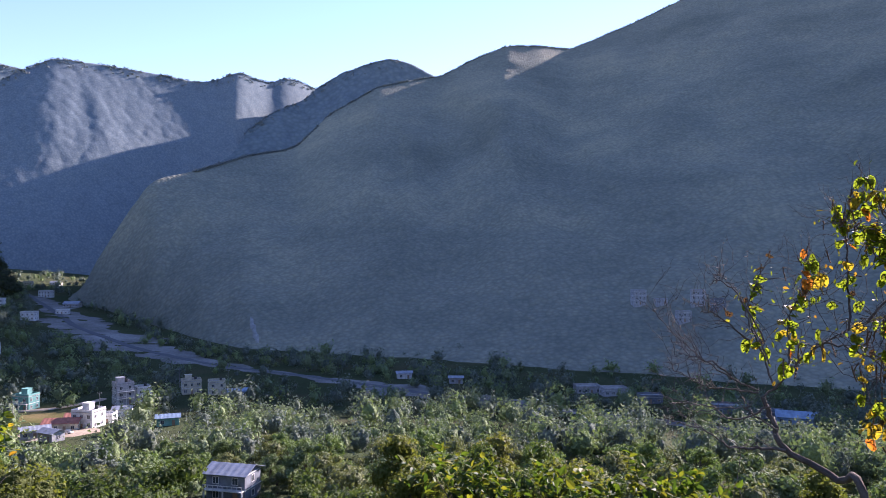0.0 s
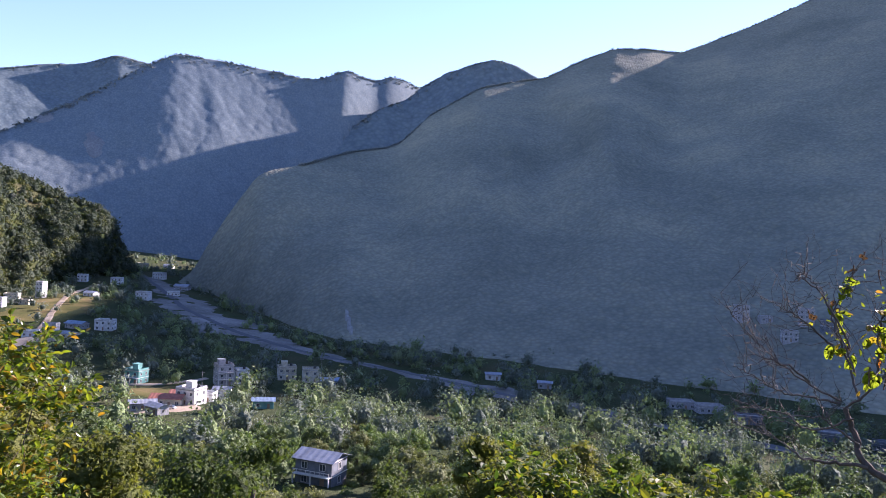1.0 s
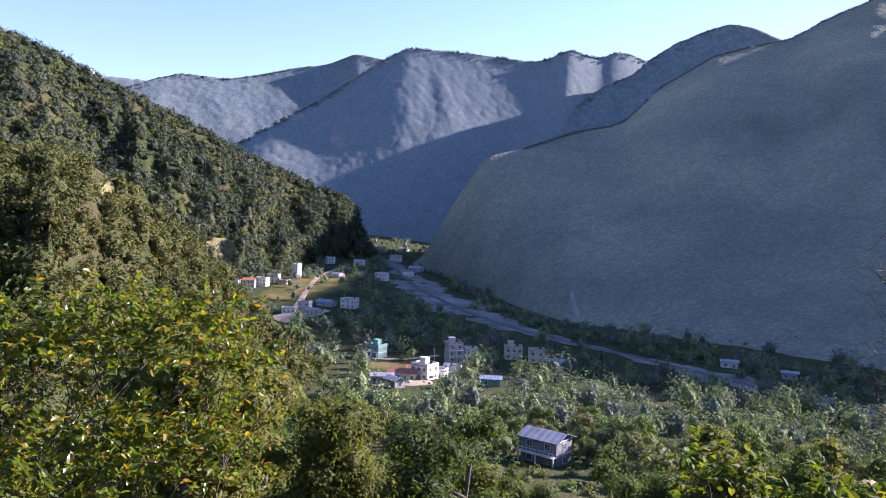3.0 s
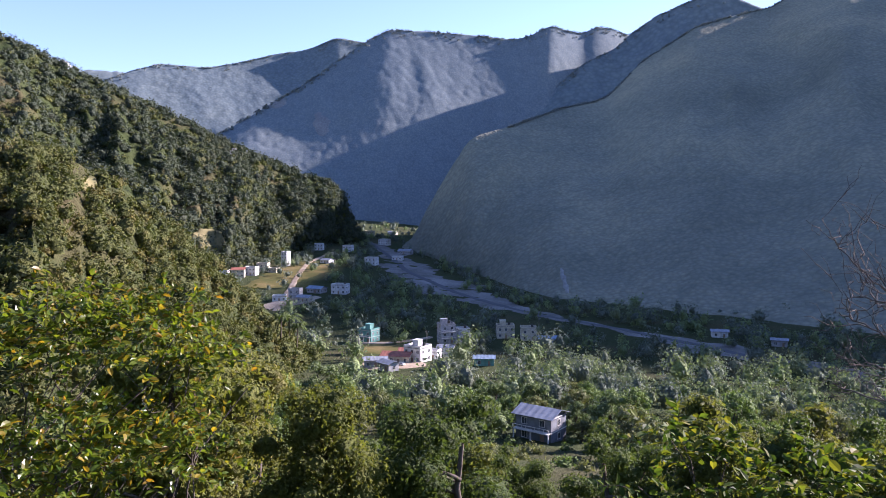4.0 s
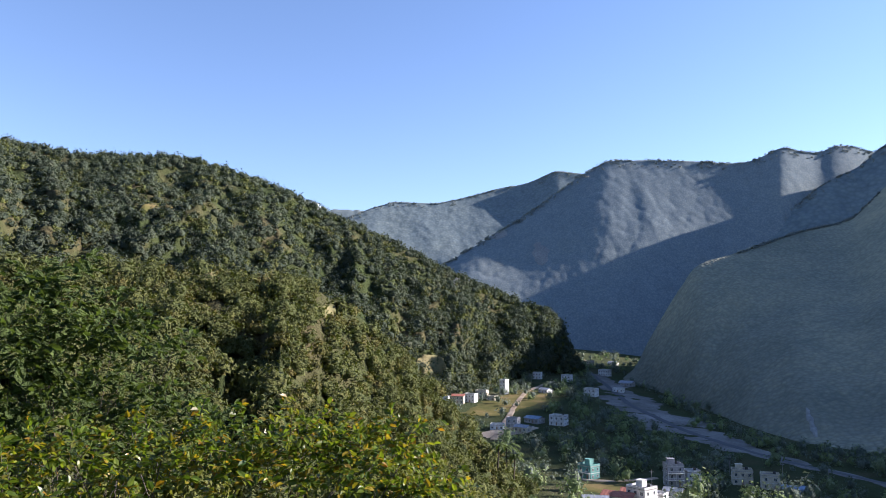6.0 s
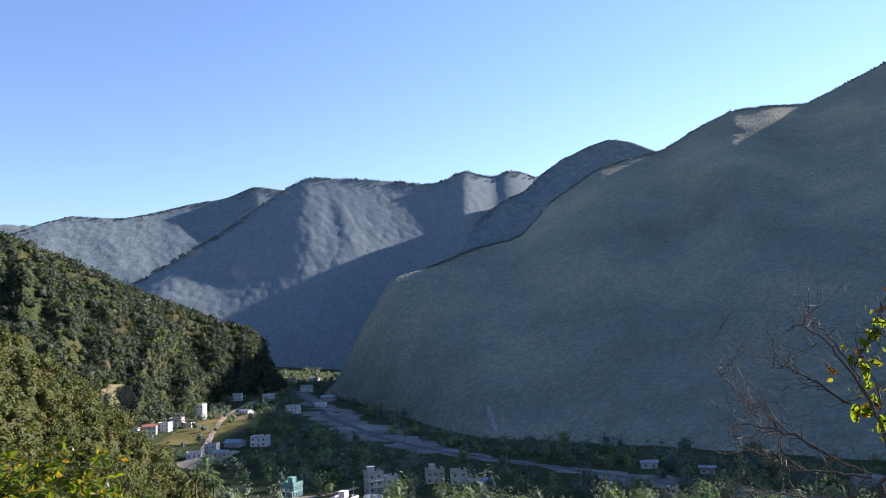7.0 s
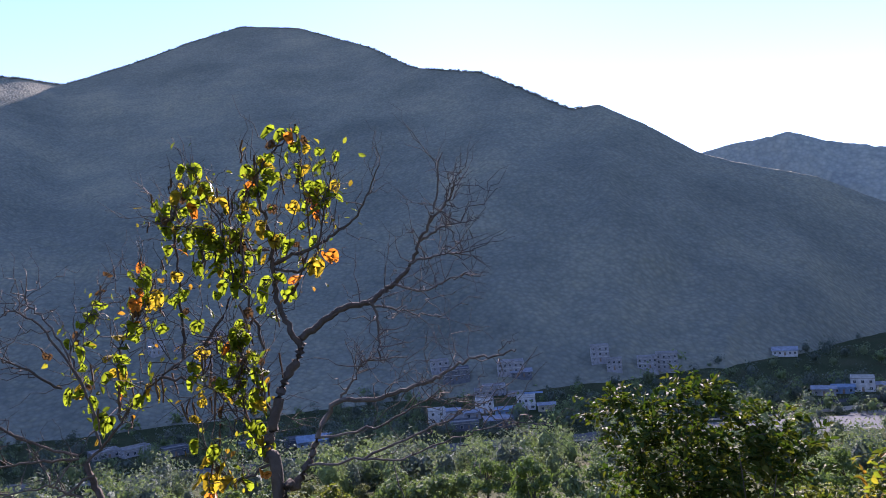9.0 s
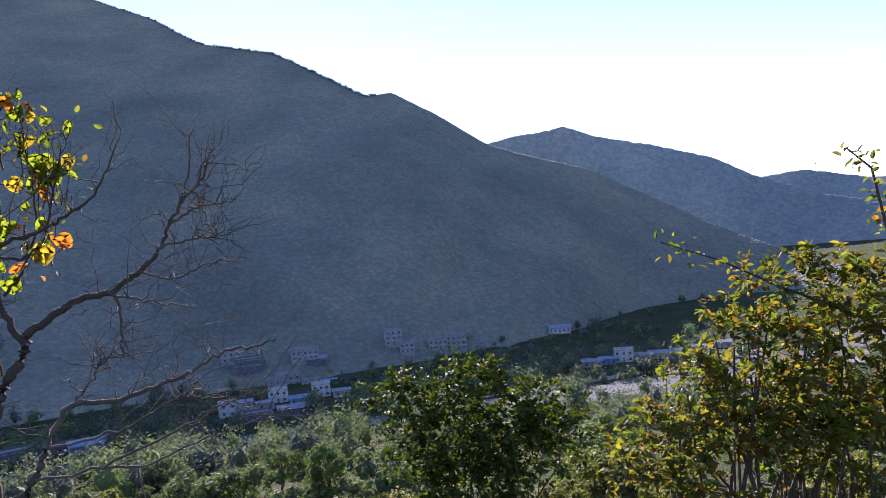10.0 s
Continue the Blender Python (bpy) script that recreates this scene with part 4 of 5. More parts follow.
for b, d, w, s, wall, roof, turn in ((37.4, 650, 10, 2, "cream", "flat", 20), (38.2, 628, 9, 2, "white", "flat", 10), (39.2, 618, 10, 2, "cream", "red", 30), (40.3, 612, 9, 2, "white", "flat", 25),
                                     (38.6, 655, 12, 1, "grey", "tin", 15), (36.6, 640, 8, 1, "cream", "flat", 5), (36.2, 505, 9, 1, "white", "flat", 30), (35.0, 512, 8, 2, "grey", "flat", 12),
                                     (34.3, 500, 9, 1, "cream", "tin", 5), (29.2, 690, 11, 2, "white", "flat", 5), (32.6, 690, 10, 1, "white", "tin", -8), (31.0, 790, 10, 2, "white", "flat", 10),
                                     (33.2, 800, 9, 2, "white", "flat", 20), (28.2, 880, 12, 2, "white", "flat", 0), (26.6, 800, 14, 1, "grey", "tin", 5), (27.2, 740, 10, 1, "white", "flat", 12),
                                     (29.4, 980, 12, 2, "cream", "flat", 0), (30.6, 1010, 10, 2, "white", "red", 20), (27.6, 1040, 12, 1, "white", "tin", 0)):
    house(spot(b, d), turn, w, w * 0.75, s, wall, roof, {"flat": "flat-roofed %s house in the upper village", "tin": "tin-roofed %s house in the upper village", "red": "red-roofed %s house in the upper village",
          "blue": "blue-roofed %s shed in the upper village"}[roof] % wall)
# houses on the far bank and at the foot of the shaded mountain
for b, e, w, s, wall, roof, turn in ((-14.8, -4.2, 9, 3, "grey", "flat", 10), (-16.4, -4.3, 8, 1, "grey", "flat", 5), (-19.0, -4.2, 9, 3, "grey", "flat", -10), (-20.4, -4.6, 8, 2, "dull", "flat", 15),
                                     (-18.0, -5.6, 9, 2, "grey", "flat", 0), (-35.4, -7.6, 11, 2, "grey", "flat", -30), (-36.6, -8.2, 16, 2, "dull", "flat", -35), (-40.8, -7.9, 16, 2, "grey", "flat", -40),
                                     (-41.6, -8.4, 12, 1, "dull", "tin", -40), (-47.6, -7.6, 11, 3, "grey", "flat", -45), (-48.6, -8.3, 9, 2, "grey", "flat", -50), (-51.0, -8.2, 12, 2, "grey", "flat", -50),
                                     (-52.4, -8.4, 13, 3, "grey", "flat", -52), (-60.4, -7.6, 15, 1, "white", "tin", -60), (-39.4, -9.9, 13, 2, "grey", "flat", -38), (-38.6, -10.1, 10, 2, "grey", "flat", -35),
                                     (-42.4, -10.2, 9, 1, "blue", "blue", -40), (-44.6, -10.3, 12, 1, "grey", "flat", -45), (-41.0, -10.4, 9, 2, "grey", "flat", -38)):
    house(on_face(SHADE, b, e), turn, w, w * 0.7, s, wall, roof, "%s %s-storey house at the foot of the shaded mountain" % ({"dull": "dull grey-blue", "grey": "pale grey"}.get(wall, wall), ("one", "two", "three")[s - 1]), sink=3.0)
for b, d, w, s, wall, roof, turn in ((-11.0, 372, 12, 1, "grey", "flat", 5), (-13.0, 366, 12, 1, "grey", "flat", 8), (-15.6, 352, 11, 1, "dull", "flat", -5), (-21.0, 338, 14, 1, "dull", "flat", -15),
                                     (-25.6, 322, 15, 1, "blue", "blue", -20), (-24.0, 330, 8, 1, "dull", "flat", -20), (-37.0, 330, 12, 1, "dull", "flat", -35), (-39.6, 335, 13, 1, "dull", "tin", -35), (-36.2, 345, 9, 1, "grey", "flat", -30),
                                     (-34.9, 352, 8, 2, "white", "flat", -30), (-36.0, 366, 9, 1, "white", "tin", -38), (-37.6, 357, 8, 1, "grey", "tin", -30), (-38.6, 372, 9, 2, "white", "flat", -42), (-40.2, 361, 10, 1, "blue", "blue", -36), (-41.8, 374, 9, 2, "white", "flat", -44), (-43.3, 366, 8, 1, "cream", "tin", -40),
                                     (-62.6, 392, 10, 1, "grey", "tin", -60), (-63.8, 398, 9, 1, "blue", "blue", -60), (-65.0, 402, 10, 2, "white", "flat", -66), (-66.4, 404, 9, 1, "grey", "tin", -66),
                                     (-67.6, 410, 11, 1, "cream", "tin", -66), (-69.0, 416, 9, 1, "white", "tin", -66), (-70.4, 425, 10, 1, "white", "flat", -70), (-72.0, 440, 10, 1, "grey", "tin", -70), (3.0, 410, 8, 1, "white", "tin", 10), (-1.0, 392, 7, 1, "grey", "tin", 0)):
    house(spot(b, d), turn, w, w * 0.6, s, wall, roof, {"flat": "low flat-roofed %s building beside the river", "tin": "low tin-roofed %s building beside the river", "blue": "low blue-roofed %s shed beside the river"}[roof] % wall.replace("dull", "dull grey"))

# ---- trees of the valley floor ----
RIVER_XY = np.array([at(b, d)[:2] for b, d in RIVER])


def off_river(x, y):
    best = 1e9
    for p, q in zip(RIVER_XY[:-1], RIVER_XY[1:]):
        t = np.clip(((x - p[0]) * (q[0] - p[0]) + (y - p[1]) * (q[1] - p[1])) / ((q[0] - p[0]) ** 2 + (q[1] - p[1]) ** 2), 0, 1)
        best = min(best, math.hypot(x - p[0] - t * (q[0] - p[0]), y - p[1] - t * (q[1] - p[1])))
    return best


HOUSES = [(math.degrees(math.atan2(-o.location.x, o.location.y)), math.hypot(o.location.x, o.location.y)) for o in scene.objects if o.name.startswith("house")]


def valley_woods():
    """Trees of the valley floor, thicker along the river banks, joined by kind."""
    rng = np.random.default_rng(5)
    found = [[], [], []]
    # a belt between the river and the foot of the shaded mountain
    for _ in range(520):
        b = rng.uniform(-78, 22)
        d = np.interp(b, [p[0] for p in RIVER[::-1]], [p[1] for p in RIVER[::-1]]) + rng.uniform(14, 110 if b < -45 else 78)
        if any(abs(b - hb) < 330 / hd + 0.25 and hd - 28 < d < hd + 7 for hb, hd in HOUSES if hd < 600):
            continue
        x, y = at(b, d)[:2]
        found[int(rng.choice([0, 1]))].append((x, y, rng.uniform(2.0, 4.2)))
    for _ in range(20000):
        if rng.uniform() < 0.42:
            b, d = rng.uniform(20, 43), rng.uniform(330, 1180)
        elif rng.uniform() < 0.2:
            b, d = rng.uniform(-84, -42), rng.uniform(330, 860)
        else:
            b, d = rng.uniform(-84, 31), 195 + (330 if rng.uniform() < 0.8 else 620) * rng.uniform() ** 1.5
        x, y = at(b, d)[:2]
        bank = off_river(x, y)
        wide = 9 + (20 if 19 < b < 29 else 0) + (12 if b < -50 else 0)
        if (b < -45 and rng.uniform() < 0.2) or (-46 < b < -32 and 270 < d < 350 and rng.uniform() < 0.75):
            continue
        if bank < wide or (bank > 60 and rng.uniform() < 0.35):
            continue
        if any(abs(b - hb) < 330 / hd + 0.25 and hd - 28 < d < hd + 7 for hb, hd in HOUSES if hd < 600):
            continue
        if (24.2 < b < 29.9 and 235 < d < 366) or (33 < b < 39 and 470 < d < 640 and rng.uniform() < 0.75):
            continue
        found[int(rng.choice([0, 1, 2], p=[0.5, 0.28, 0.22]))].append((x, y, 2.6 + 3.6 * rng.uniform() ** 1.3 if d < 340 else 1.9 + 3.6 * rng.uniform() ** 1.7))
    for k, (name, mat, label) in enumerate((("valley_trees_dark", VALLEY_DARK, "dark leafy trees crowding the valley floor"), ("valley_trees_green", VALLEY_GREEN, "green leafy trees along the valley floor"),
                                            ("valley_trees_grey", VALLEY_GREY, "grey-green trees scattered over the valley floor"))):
        p = np.array(found[k][: (1350, 760, 560)[k]])
        near = np.hypot(p[:, 0], p[:, 1]) < 330
        pieces = []
        for q, tufts, size in ((p[near], 210, 0.17), (p[~near], 84, 0.27)):
            n = len(q)
            d = rng.normal(size=(n, tufts, 3))
            d /= np.linalg.norm(d, axis=2)[..., None]
            lump = 1 + 0.4 * np.sin(d[..., 0] * 4 + rng.uniform(0, 6, (n, 1))) * np.sin(d[..., 2] * 5 + rng.uniform(0, 6, (n, 1)))
            tall = rng.uniform(0.8, 1.35, n)
            pts = d * (q[:, 2:3] * lump * rng.uniform(0.55, 1.05, (n, tufts)))[..., None]
            pts[..., 2] = pts[..., 2] * tall[:, None] + (q[:, 2] * tall * 0.9)[:, None]
            pts += np.stack([q[:, 0], q[:, 1], ground_z(q[:, 0], q[:, 1])], -1)[:, None]
            pieces.append(leaves_at(pts.reshape(-1, 3), np.repeat(q[:, 2] * size, tufts), rng, face=d.reshape(-1, 3)))
            mid = np.stack([q[:, 0], q[:, 1], ground_z(q[:, 0], q[:, 1]) + q[:, 2] * tall * 0.8], -1)
            pieces.append(shells(mid, q[:, 2] * 0.5, rng, tall, 4, 6, 0.85))
        v, f = joined(*pieces)
        tagged(new(name, mesh_of(name, v, f, mat, False)), label, "woods", kind="stuff")


valley_woods()


# ---- shrubs close to the camera ----
def shrub(roots, hull, count, leaf, material, seed, label, shape="leaf", limbs=40, droop=0.15, sprays=()):
    """A shrub: limbs that fan out from its roots to lobes of (x, y, z, radius), and single leaves along their ends."""
    rng = np.random.default_rng(seed)
    thing = tagged(new("shrub"), label, "shrub")
    base = np.array(roots[0], float)
    thing.location = base
    hull = np.array(hull, float)
    weight = hull[:, 3] ** 2 / np.sum(hull[:, 3] ** 2)
    # leaves sit in pairs along many short arching sprays that point out of the lobes
    per = 14
    fans = count // per
    which = rng.choice(len(hull), fans, p=weight)
    out = rng.normal(size=(fans, 3))
    out /= np.linalg.norm(out, axis=1)[:, None]
    out[:, 2] = np.where(out[:, 2] < -0.2, -out[:, 2], out[:, 2])
    start = hull[which, :3] + out * (hull[which, 3] * rng.uniform(0.35, 0.95, fans))[:, None]
    way = out + rng.normal(size=(fans, 3)) * 0.45 + np.array([0, 0, 0.25])
    way /= np.linalg.norm(way, axis=1)[:, None]
    long = leaf * rng.uniform(3.0, 5.5, fans)
    s = (np.arange(per) + 0.5) / per
    arch = start[:, None] + way[:, None] * (long[:, None] * s)[..., None]
    arch[..., 2] -= (long[:, None] * s ** 2) * 0.35
    across = np.cross(way, np.array([0, 0, 1.0]) + rng.normal(size=(fans, 3)) * 0.3)
    across /= np.linalg.norm(across, axis=1)[:, None] + 1e-6
    flip = np.where(np.arange(per) % 2 == 0, 1.0, -1.0)
    pts = arch.reshape(-1, 3)
    dirs = (across[:, None] * flip[None, :, None] + way[:, None] * 0.55).reshape(-1, 3)
    stalks = [np.concatenate([a[::3] - base, np.linspace(0.004, 0.0015, len(a[::3]))[:, None]], 1) for a in arch[:: 3]]
    for line in sprays:
        # leafy arching branches that stand out of the mass
        c = np.array(line, float)
        s = rng.uniform(0, len(c) - 1.001, 90)
        k = s.astype(int)
        p = c[k] + (c[k + 1] - c[k]) * (s - k)[:, None]
        pts = np.concatenate([pts, p + rng.normal(size=p.shape) * 0.035])
        dirs = np.concatenate([dirs, c[k + 1] - c[k] + rng.normal(size=p.shape) * 0.1])
    v, f = leaves_at(pts - base, leaf, rng, shape, dirs, droop)
    part("foliage", mesh_of("foliage", v, f, material), thing)
    paths = []
    for _ in range(limbs):
        r = np.array(roots[rng.integers(len(roots))], float)
        h = hull[rng.choice(len(hull), p=weight)]
        end = h[:3] + rng.normal(size=3) * h[3] * 0.45
        end[2] = max(end[2], r[2] + 0.3)
        path = crooked(r - base, end - base, rng.uniform(0.012, 0.03), 0.004, 8, 0.06, rng)
        paths.append(path)
        for _ in range(3):
            s = path[rng.integers(3, 7)]
            e = s[:3] + rng.normal(size=3) * h[3] * 0.4 + np.array([0, 0, 0.15])
            paths.append(crooked(s[:3], e, s[3] * 0.5, 0.002, 5, 0.03, rng))
    part("branch", limb_mesh(paths + stalks, BARK, "branch", 5), thing)["kind"] = "stuff"
    for line in sprays:
        c = np.array(line, float) - base
        part("arching_branch", limb_mesh([np.concatenate([c, np.linspace(0.009, 0.003, len(c))[:, None]], 1)], BARK, "arching_branch", 6), thing)
    return thing


def lobes(rows):
    """Lobes of a shrub: (bearing, distance, z, radius)."""
    return [(*at(b, d, z), r) for b, d, z, r in rows]


def root(b, d):
    v = at(b, d)
    return (v.x, v.y, gz(v) - 0.1)


shrub([root(36, 7.6), root(44, 7.2), root(54, 6.6), root(64, 6.2)],
      lobes([(33.2, 7.3, -1.8, 0.46), (35.6, 7.2, -1.35, 0.44), (38, 7.0, -1.60, 0.66), (41.5, 6.8, -1.40, 0.57), (45, 6.7, -1.50, 0.66), (49, 6.5, -1.35, 0.54), (53, 6.4, -1.50, 0.62), (58, 6.2, -1.35, 0.54), (63, 6.0, -1.42, 0.62),
             (69, 5.8, -1.45, 0.62), (36, 7.0, -2.55, 0.66), (40, 6.6, -2.50, 0.8), (46, 6.2, -2.50, 0.8), (52, 6.0, -2.45, 0.8), (60, 5.8, -2.45, 0.8), (68, 5.6, -2.30, 0.7), (76, 5.6, -1.70, 0.7)]),
      15500, 0.072, LEAF_SHRUB, 301, "leafy shrub with green, yellow and orange autumn leaves", limbs=70)
shrub([root(62, 17), root(68, 17)], lobes([(61, 17.5, -0.9, 1.3), (65, 17, 0.1, 1.3), (68, 17, -1.2, 1.6), (63, 17, -2.3, 1.6), (70, 16, -0.3, 1.3), (58, 18, -2.6, 1.3), (55, 19, -3.4, 1.3), (70, 16, -2.6, 1.5)]),
      6500, 0.2, LEAF_DARK, 302, "dense green bush on the slope behind the shrub", limbs=40)
shrub([root(0, 9.1), root(-6, 9), root(-14, 9.2)],
      lobes([(0.3, 9.1, -2.85, 0.28), (2.0, 9.1, -3.5, 0.36), (-1.5, 9.1, -3.15, 0.4), (-4.5, 9.1, -3.3, 0.42), (-7, 9.1, -3.15, 0.4), (-10, 9.2, -3.2, 0.45), (-14, 9.3, -3.2, 0.45), (-18, 9.4, -3.35, 0.45),
             (0, 9, -4.0, 0.5), (-5, 9, -3.9, 0.55), (-11, 9, -3.9, 0.6), (-17, 9.2, -4.0, 0.6)]),
      2600, 0.12, LEAF_GLOSSY, 303, "shiny green shrub with some orange leaves below the viewpoint", limbs=40)
shrub([root(-54, 7.6)], lobes([(-54.7, 7.75, -1.45, 0.25), (-49.8, 7.71, -1.51, 0.2), (-59.2, 7.7, -1.7, 0.26), (-51.8, 7.69, -1.67, 0.3), (-56.8, 7.69, -1.73, 0.3), (-60.4, 7.68, -1.8, 0.18), (-54.2, 7.63, -1.95, 0.5),
                               (-50.9, 7.6, -2.0, 0.3), (-57.7, 7.59, -2.11, 0.45), (-54.6, 7.5, -2.34, 0.55), (-54.6, 7.4, -3.0, 0.6)]),
      9000, 0.06, LEAF_BUSH, 304, "rounded dark green bush catching the sun on its top leaves", limbs=40)
shrub([root(-66, 4.4), root(-71, 4.4), root(-76, 4.3)],
      lobes([(-70.4, 4.65, -0.48, 0.10), (-72.7, 4.63, -0.49, 0.14), (-75.2, 4.61, -0.5, 0.17), (-69.4, 4.63, -0.66, 0.13), (-72.0, 4.61, -0.69, 0.19), (-74.9, 4.59, -0.72, 0.23), (-67.9, 4.6, -0.84, 0.12), (-70.0, 4.58, -0.89, 0.19),
             (-73.0, 4.56, -0.93, 0.25), (-65.7, 4.57, -1.03, 0.13), (-68.4, 4.54, -1.08, 0.21), (-72.0, 4.51, -1.14, 0.28), (-75.2, 4.51, -1.05, 0.25), (-63.2, 4.53, -1.18, 0.11), (-65.7, 4.5, -1.23, 0.19), (-79, 4.5, -0.7, 0.3),
             (-67, 4.5, -1.6, 0.32), (-72, 4.5, -1.7, 0.36), (-77, 4.4, -1.6, 0.36), (-64, 4.5, -1.6, 0.26)]),
      17000, 0.034, LEAF_SPRIG, 305, "dense shrub of small green leaves with an arching branch", limbs=70,
      sprays=[[(4.34, 0.97, -0.78), (4.36, 1.10, -0.61), (4.34, 1.26, -0.53), (4.31, 1.43, -0.45), (4.26, 1.64, -0.33), (4.19, 1.85, -0.24)], [(4.23, 0.93, -0.84), (4.28, 0.98, -0.49), (4.29, 1.05, -0.24), (4.29, 1.08, -0.03), (4.27, 1.15, 0.05)]])

# ---- the small tree with two-lobed leaves ----
BRANCHES = {
    "trunk": [(2.05, 3.20, -3.60), (2.04, 3.18, -2.20), (2.11, 3.18, -0.89), (2.10, 3.23, -0.74), (2.14, 3.24, -0.62), (2.19, 3.24, -0.50), (2.24, 3.22, -0.41), (2.26, 3.22, -0.34)],
    "left_stem": [(2.05, 3.20, -3.00), (1.83, 3.18, -1.17), (1.79, 3.36, -1.05), (1.63, 3.53, -0.95), (1.61, 3.60, -0.85), (1.58, 3.65, -0.73)],
    "right_stem": [(2.05, 3.20, -2.60), (2.11, 3.14, -1.00), (2.17, 3.16, -0.86), (2.22, 3.14, -0.78), (2.25, 3.13, -0.70)],
    "right_limb": [(2.25, 3.19, -0.34), (2.31, 3.15, -0.29), (2.37, 3.11, -0.25), (2.45, 3.05, -0.23), (2.51, 3.01, -0.19), (2.55, 2.96, -0.15), (2.58, 2.93, -0.10), (2.61, 2.90, -0.02), (2.63, 2.86, 0.05), (2.65, 2.84, 0.13), (2.66, 2.79, 0.29)],
    "mid_limb": [(2.24, 3.19, -0.38), (2.21, 3.22, -0.29), (2.19, 3.25, -0.20), (2.19, 3.27, -0.07), (2.19, 3.27, 0.04), (2.17, 3.29, 0.15), (2.16, 3.29, 0.26), (2.20, 3.27, 0.34), (2.28, 3.23, 0.42)],
    "slant_limb": [(2.19, 3.28, -0.06), (2.26, 3.21, -0.03), (2.34, 3.13, 0.01), (2.42, 3.05, 0.08), (2.45, 2.99, 0.16), (2.47, 2.92, 0.26)],
}
SIDE = {
    "stem_up": [(1.58, 3.65, -0.73), (1.67, 3.62, -0.64), (1.74, 3.60, -0.54), (1.83, 3.55, -0.45), (1.94, 3.50, -0.37), (2.09, 3.43, -0.31)],
    "stem_mid": [(1.70, 3.62, -0.59), (1.71, 3.66, -0.45), (1.74, 3.69, -0.31), (1.82, 3.70, -0.20), (1.88, 3.71, -0.08)],
    "stem_top": [(1.63, 3.64, -0.68), (1.62, 3.77, -0.52), (1.59, 3.88, -0.35), (1.66, 3.97, -0.24), (1.74, 4.05, -0.13)],
    "vine_a": [(1.96, 3.42, -0.34), (2.07, 3.38, -0.15), (2.05, 3.38, 0.05), (2.00, 3.39, 0.21), (1.94, 3.39, 0.32)],
    "vine_b": [(2.14, 3.29, -0.37), (2.11, 3.32, -0.20), (2.10, 3.34, 0.02), (2.13, 3.32, 0.20), (2.19, 3.30, 0.31)],
    "vine_c": [(1.89, 3.44, -0.38), (1.90, 3.47, -0.18), (1.90, 3.49, 0.02), (1.90, 3.50, 0.19), (1.95, 3.49, 0.31)],
    "vine_d": [(2.15, 3.25, -0.63), (2.10, 3.30, -0.50), (2.06, 3.32, -0.37), (2.05, 3.33, -0.28)],
    "vine_e": [(2.11, 3.22, -0.76), (2.07, 3.26, -0.68), (2.05, 3.30, -0.56), (2.04, 3.32, -0.45)],
    "vine_f": [(2.18, 3.23, -0.08), (2.28, 3.18, -0.09), (2.34, 3.15, 0.04), (2.35, 3.13, 0.16), (2.39, 3.08, 0.30)],
    "vine_g": [(2.22, 3.37, -0.00), (2.07, 3.43, 0.01), (1.97, 3.46, 0.09), (1.86, 3.50, 0.12)],
    "vine_h": [(2.24, 3.31, -0.21), (2.30, 3.27, -0.12), (2.33, 3.23, 0.02), (2.31, 3.21, 0.20), (2.28, 3.18, 0.37)],
    "low_vine": [(2.09, 3.19, -0.77), (1.99, 3.23, -0.81), (1.93, 3.25, -0.77), (1.90, 3.29, -0.68)],
    "stem_right": [(1.83, 3.55, -0.45), (1.92, 3.47, -0.47), (2.00, 3.38, -0.54), (2.07, 3.28, -0.68)],
}
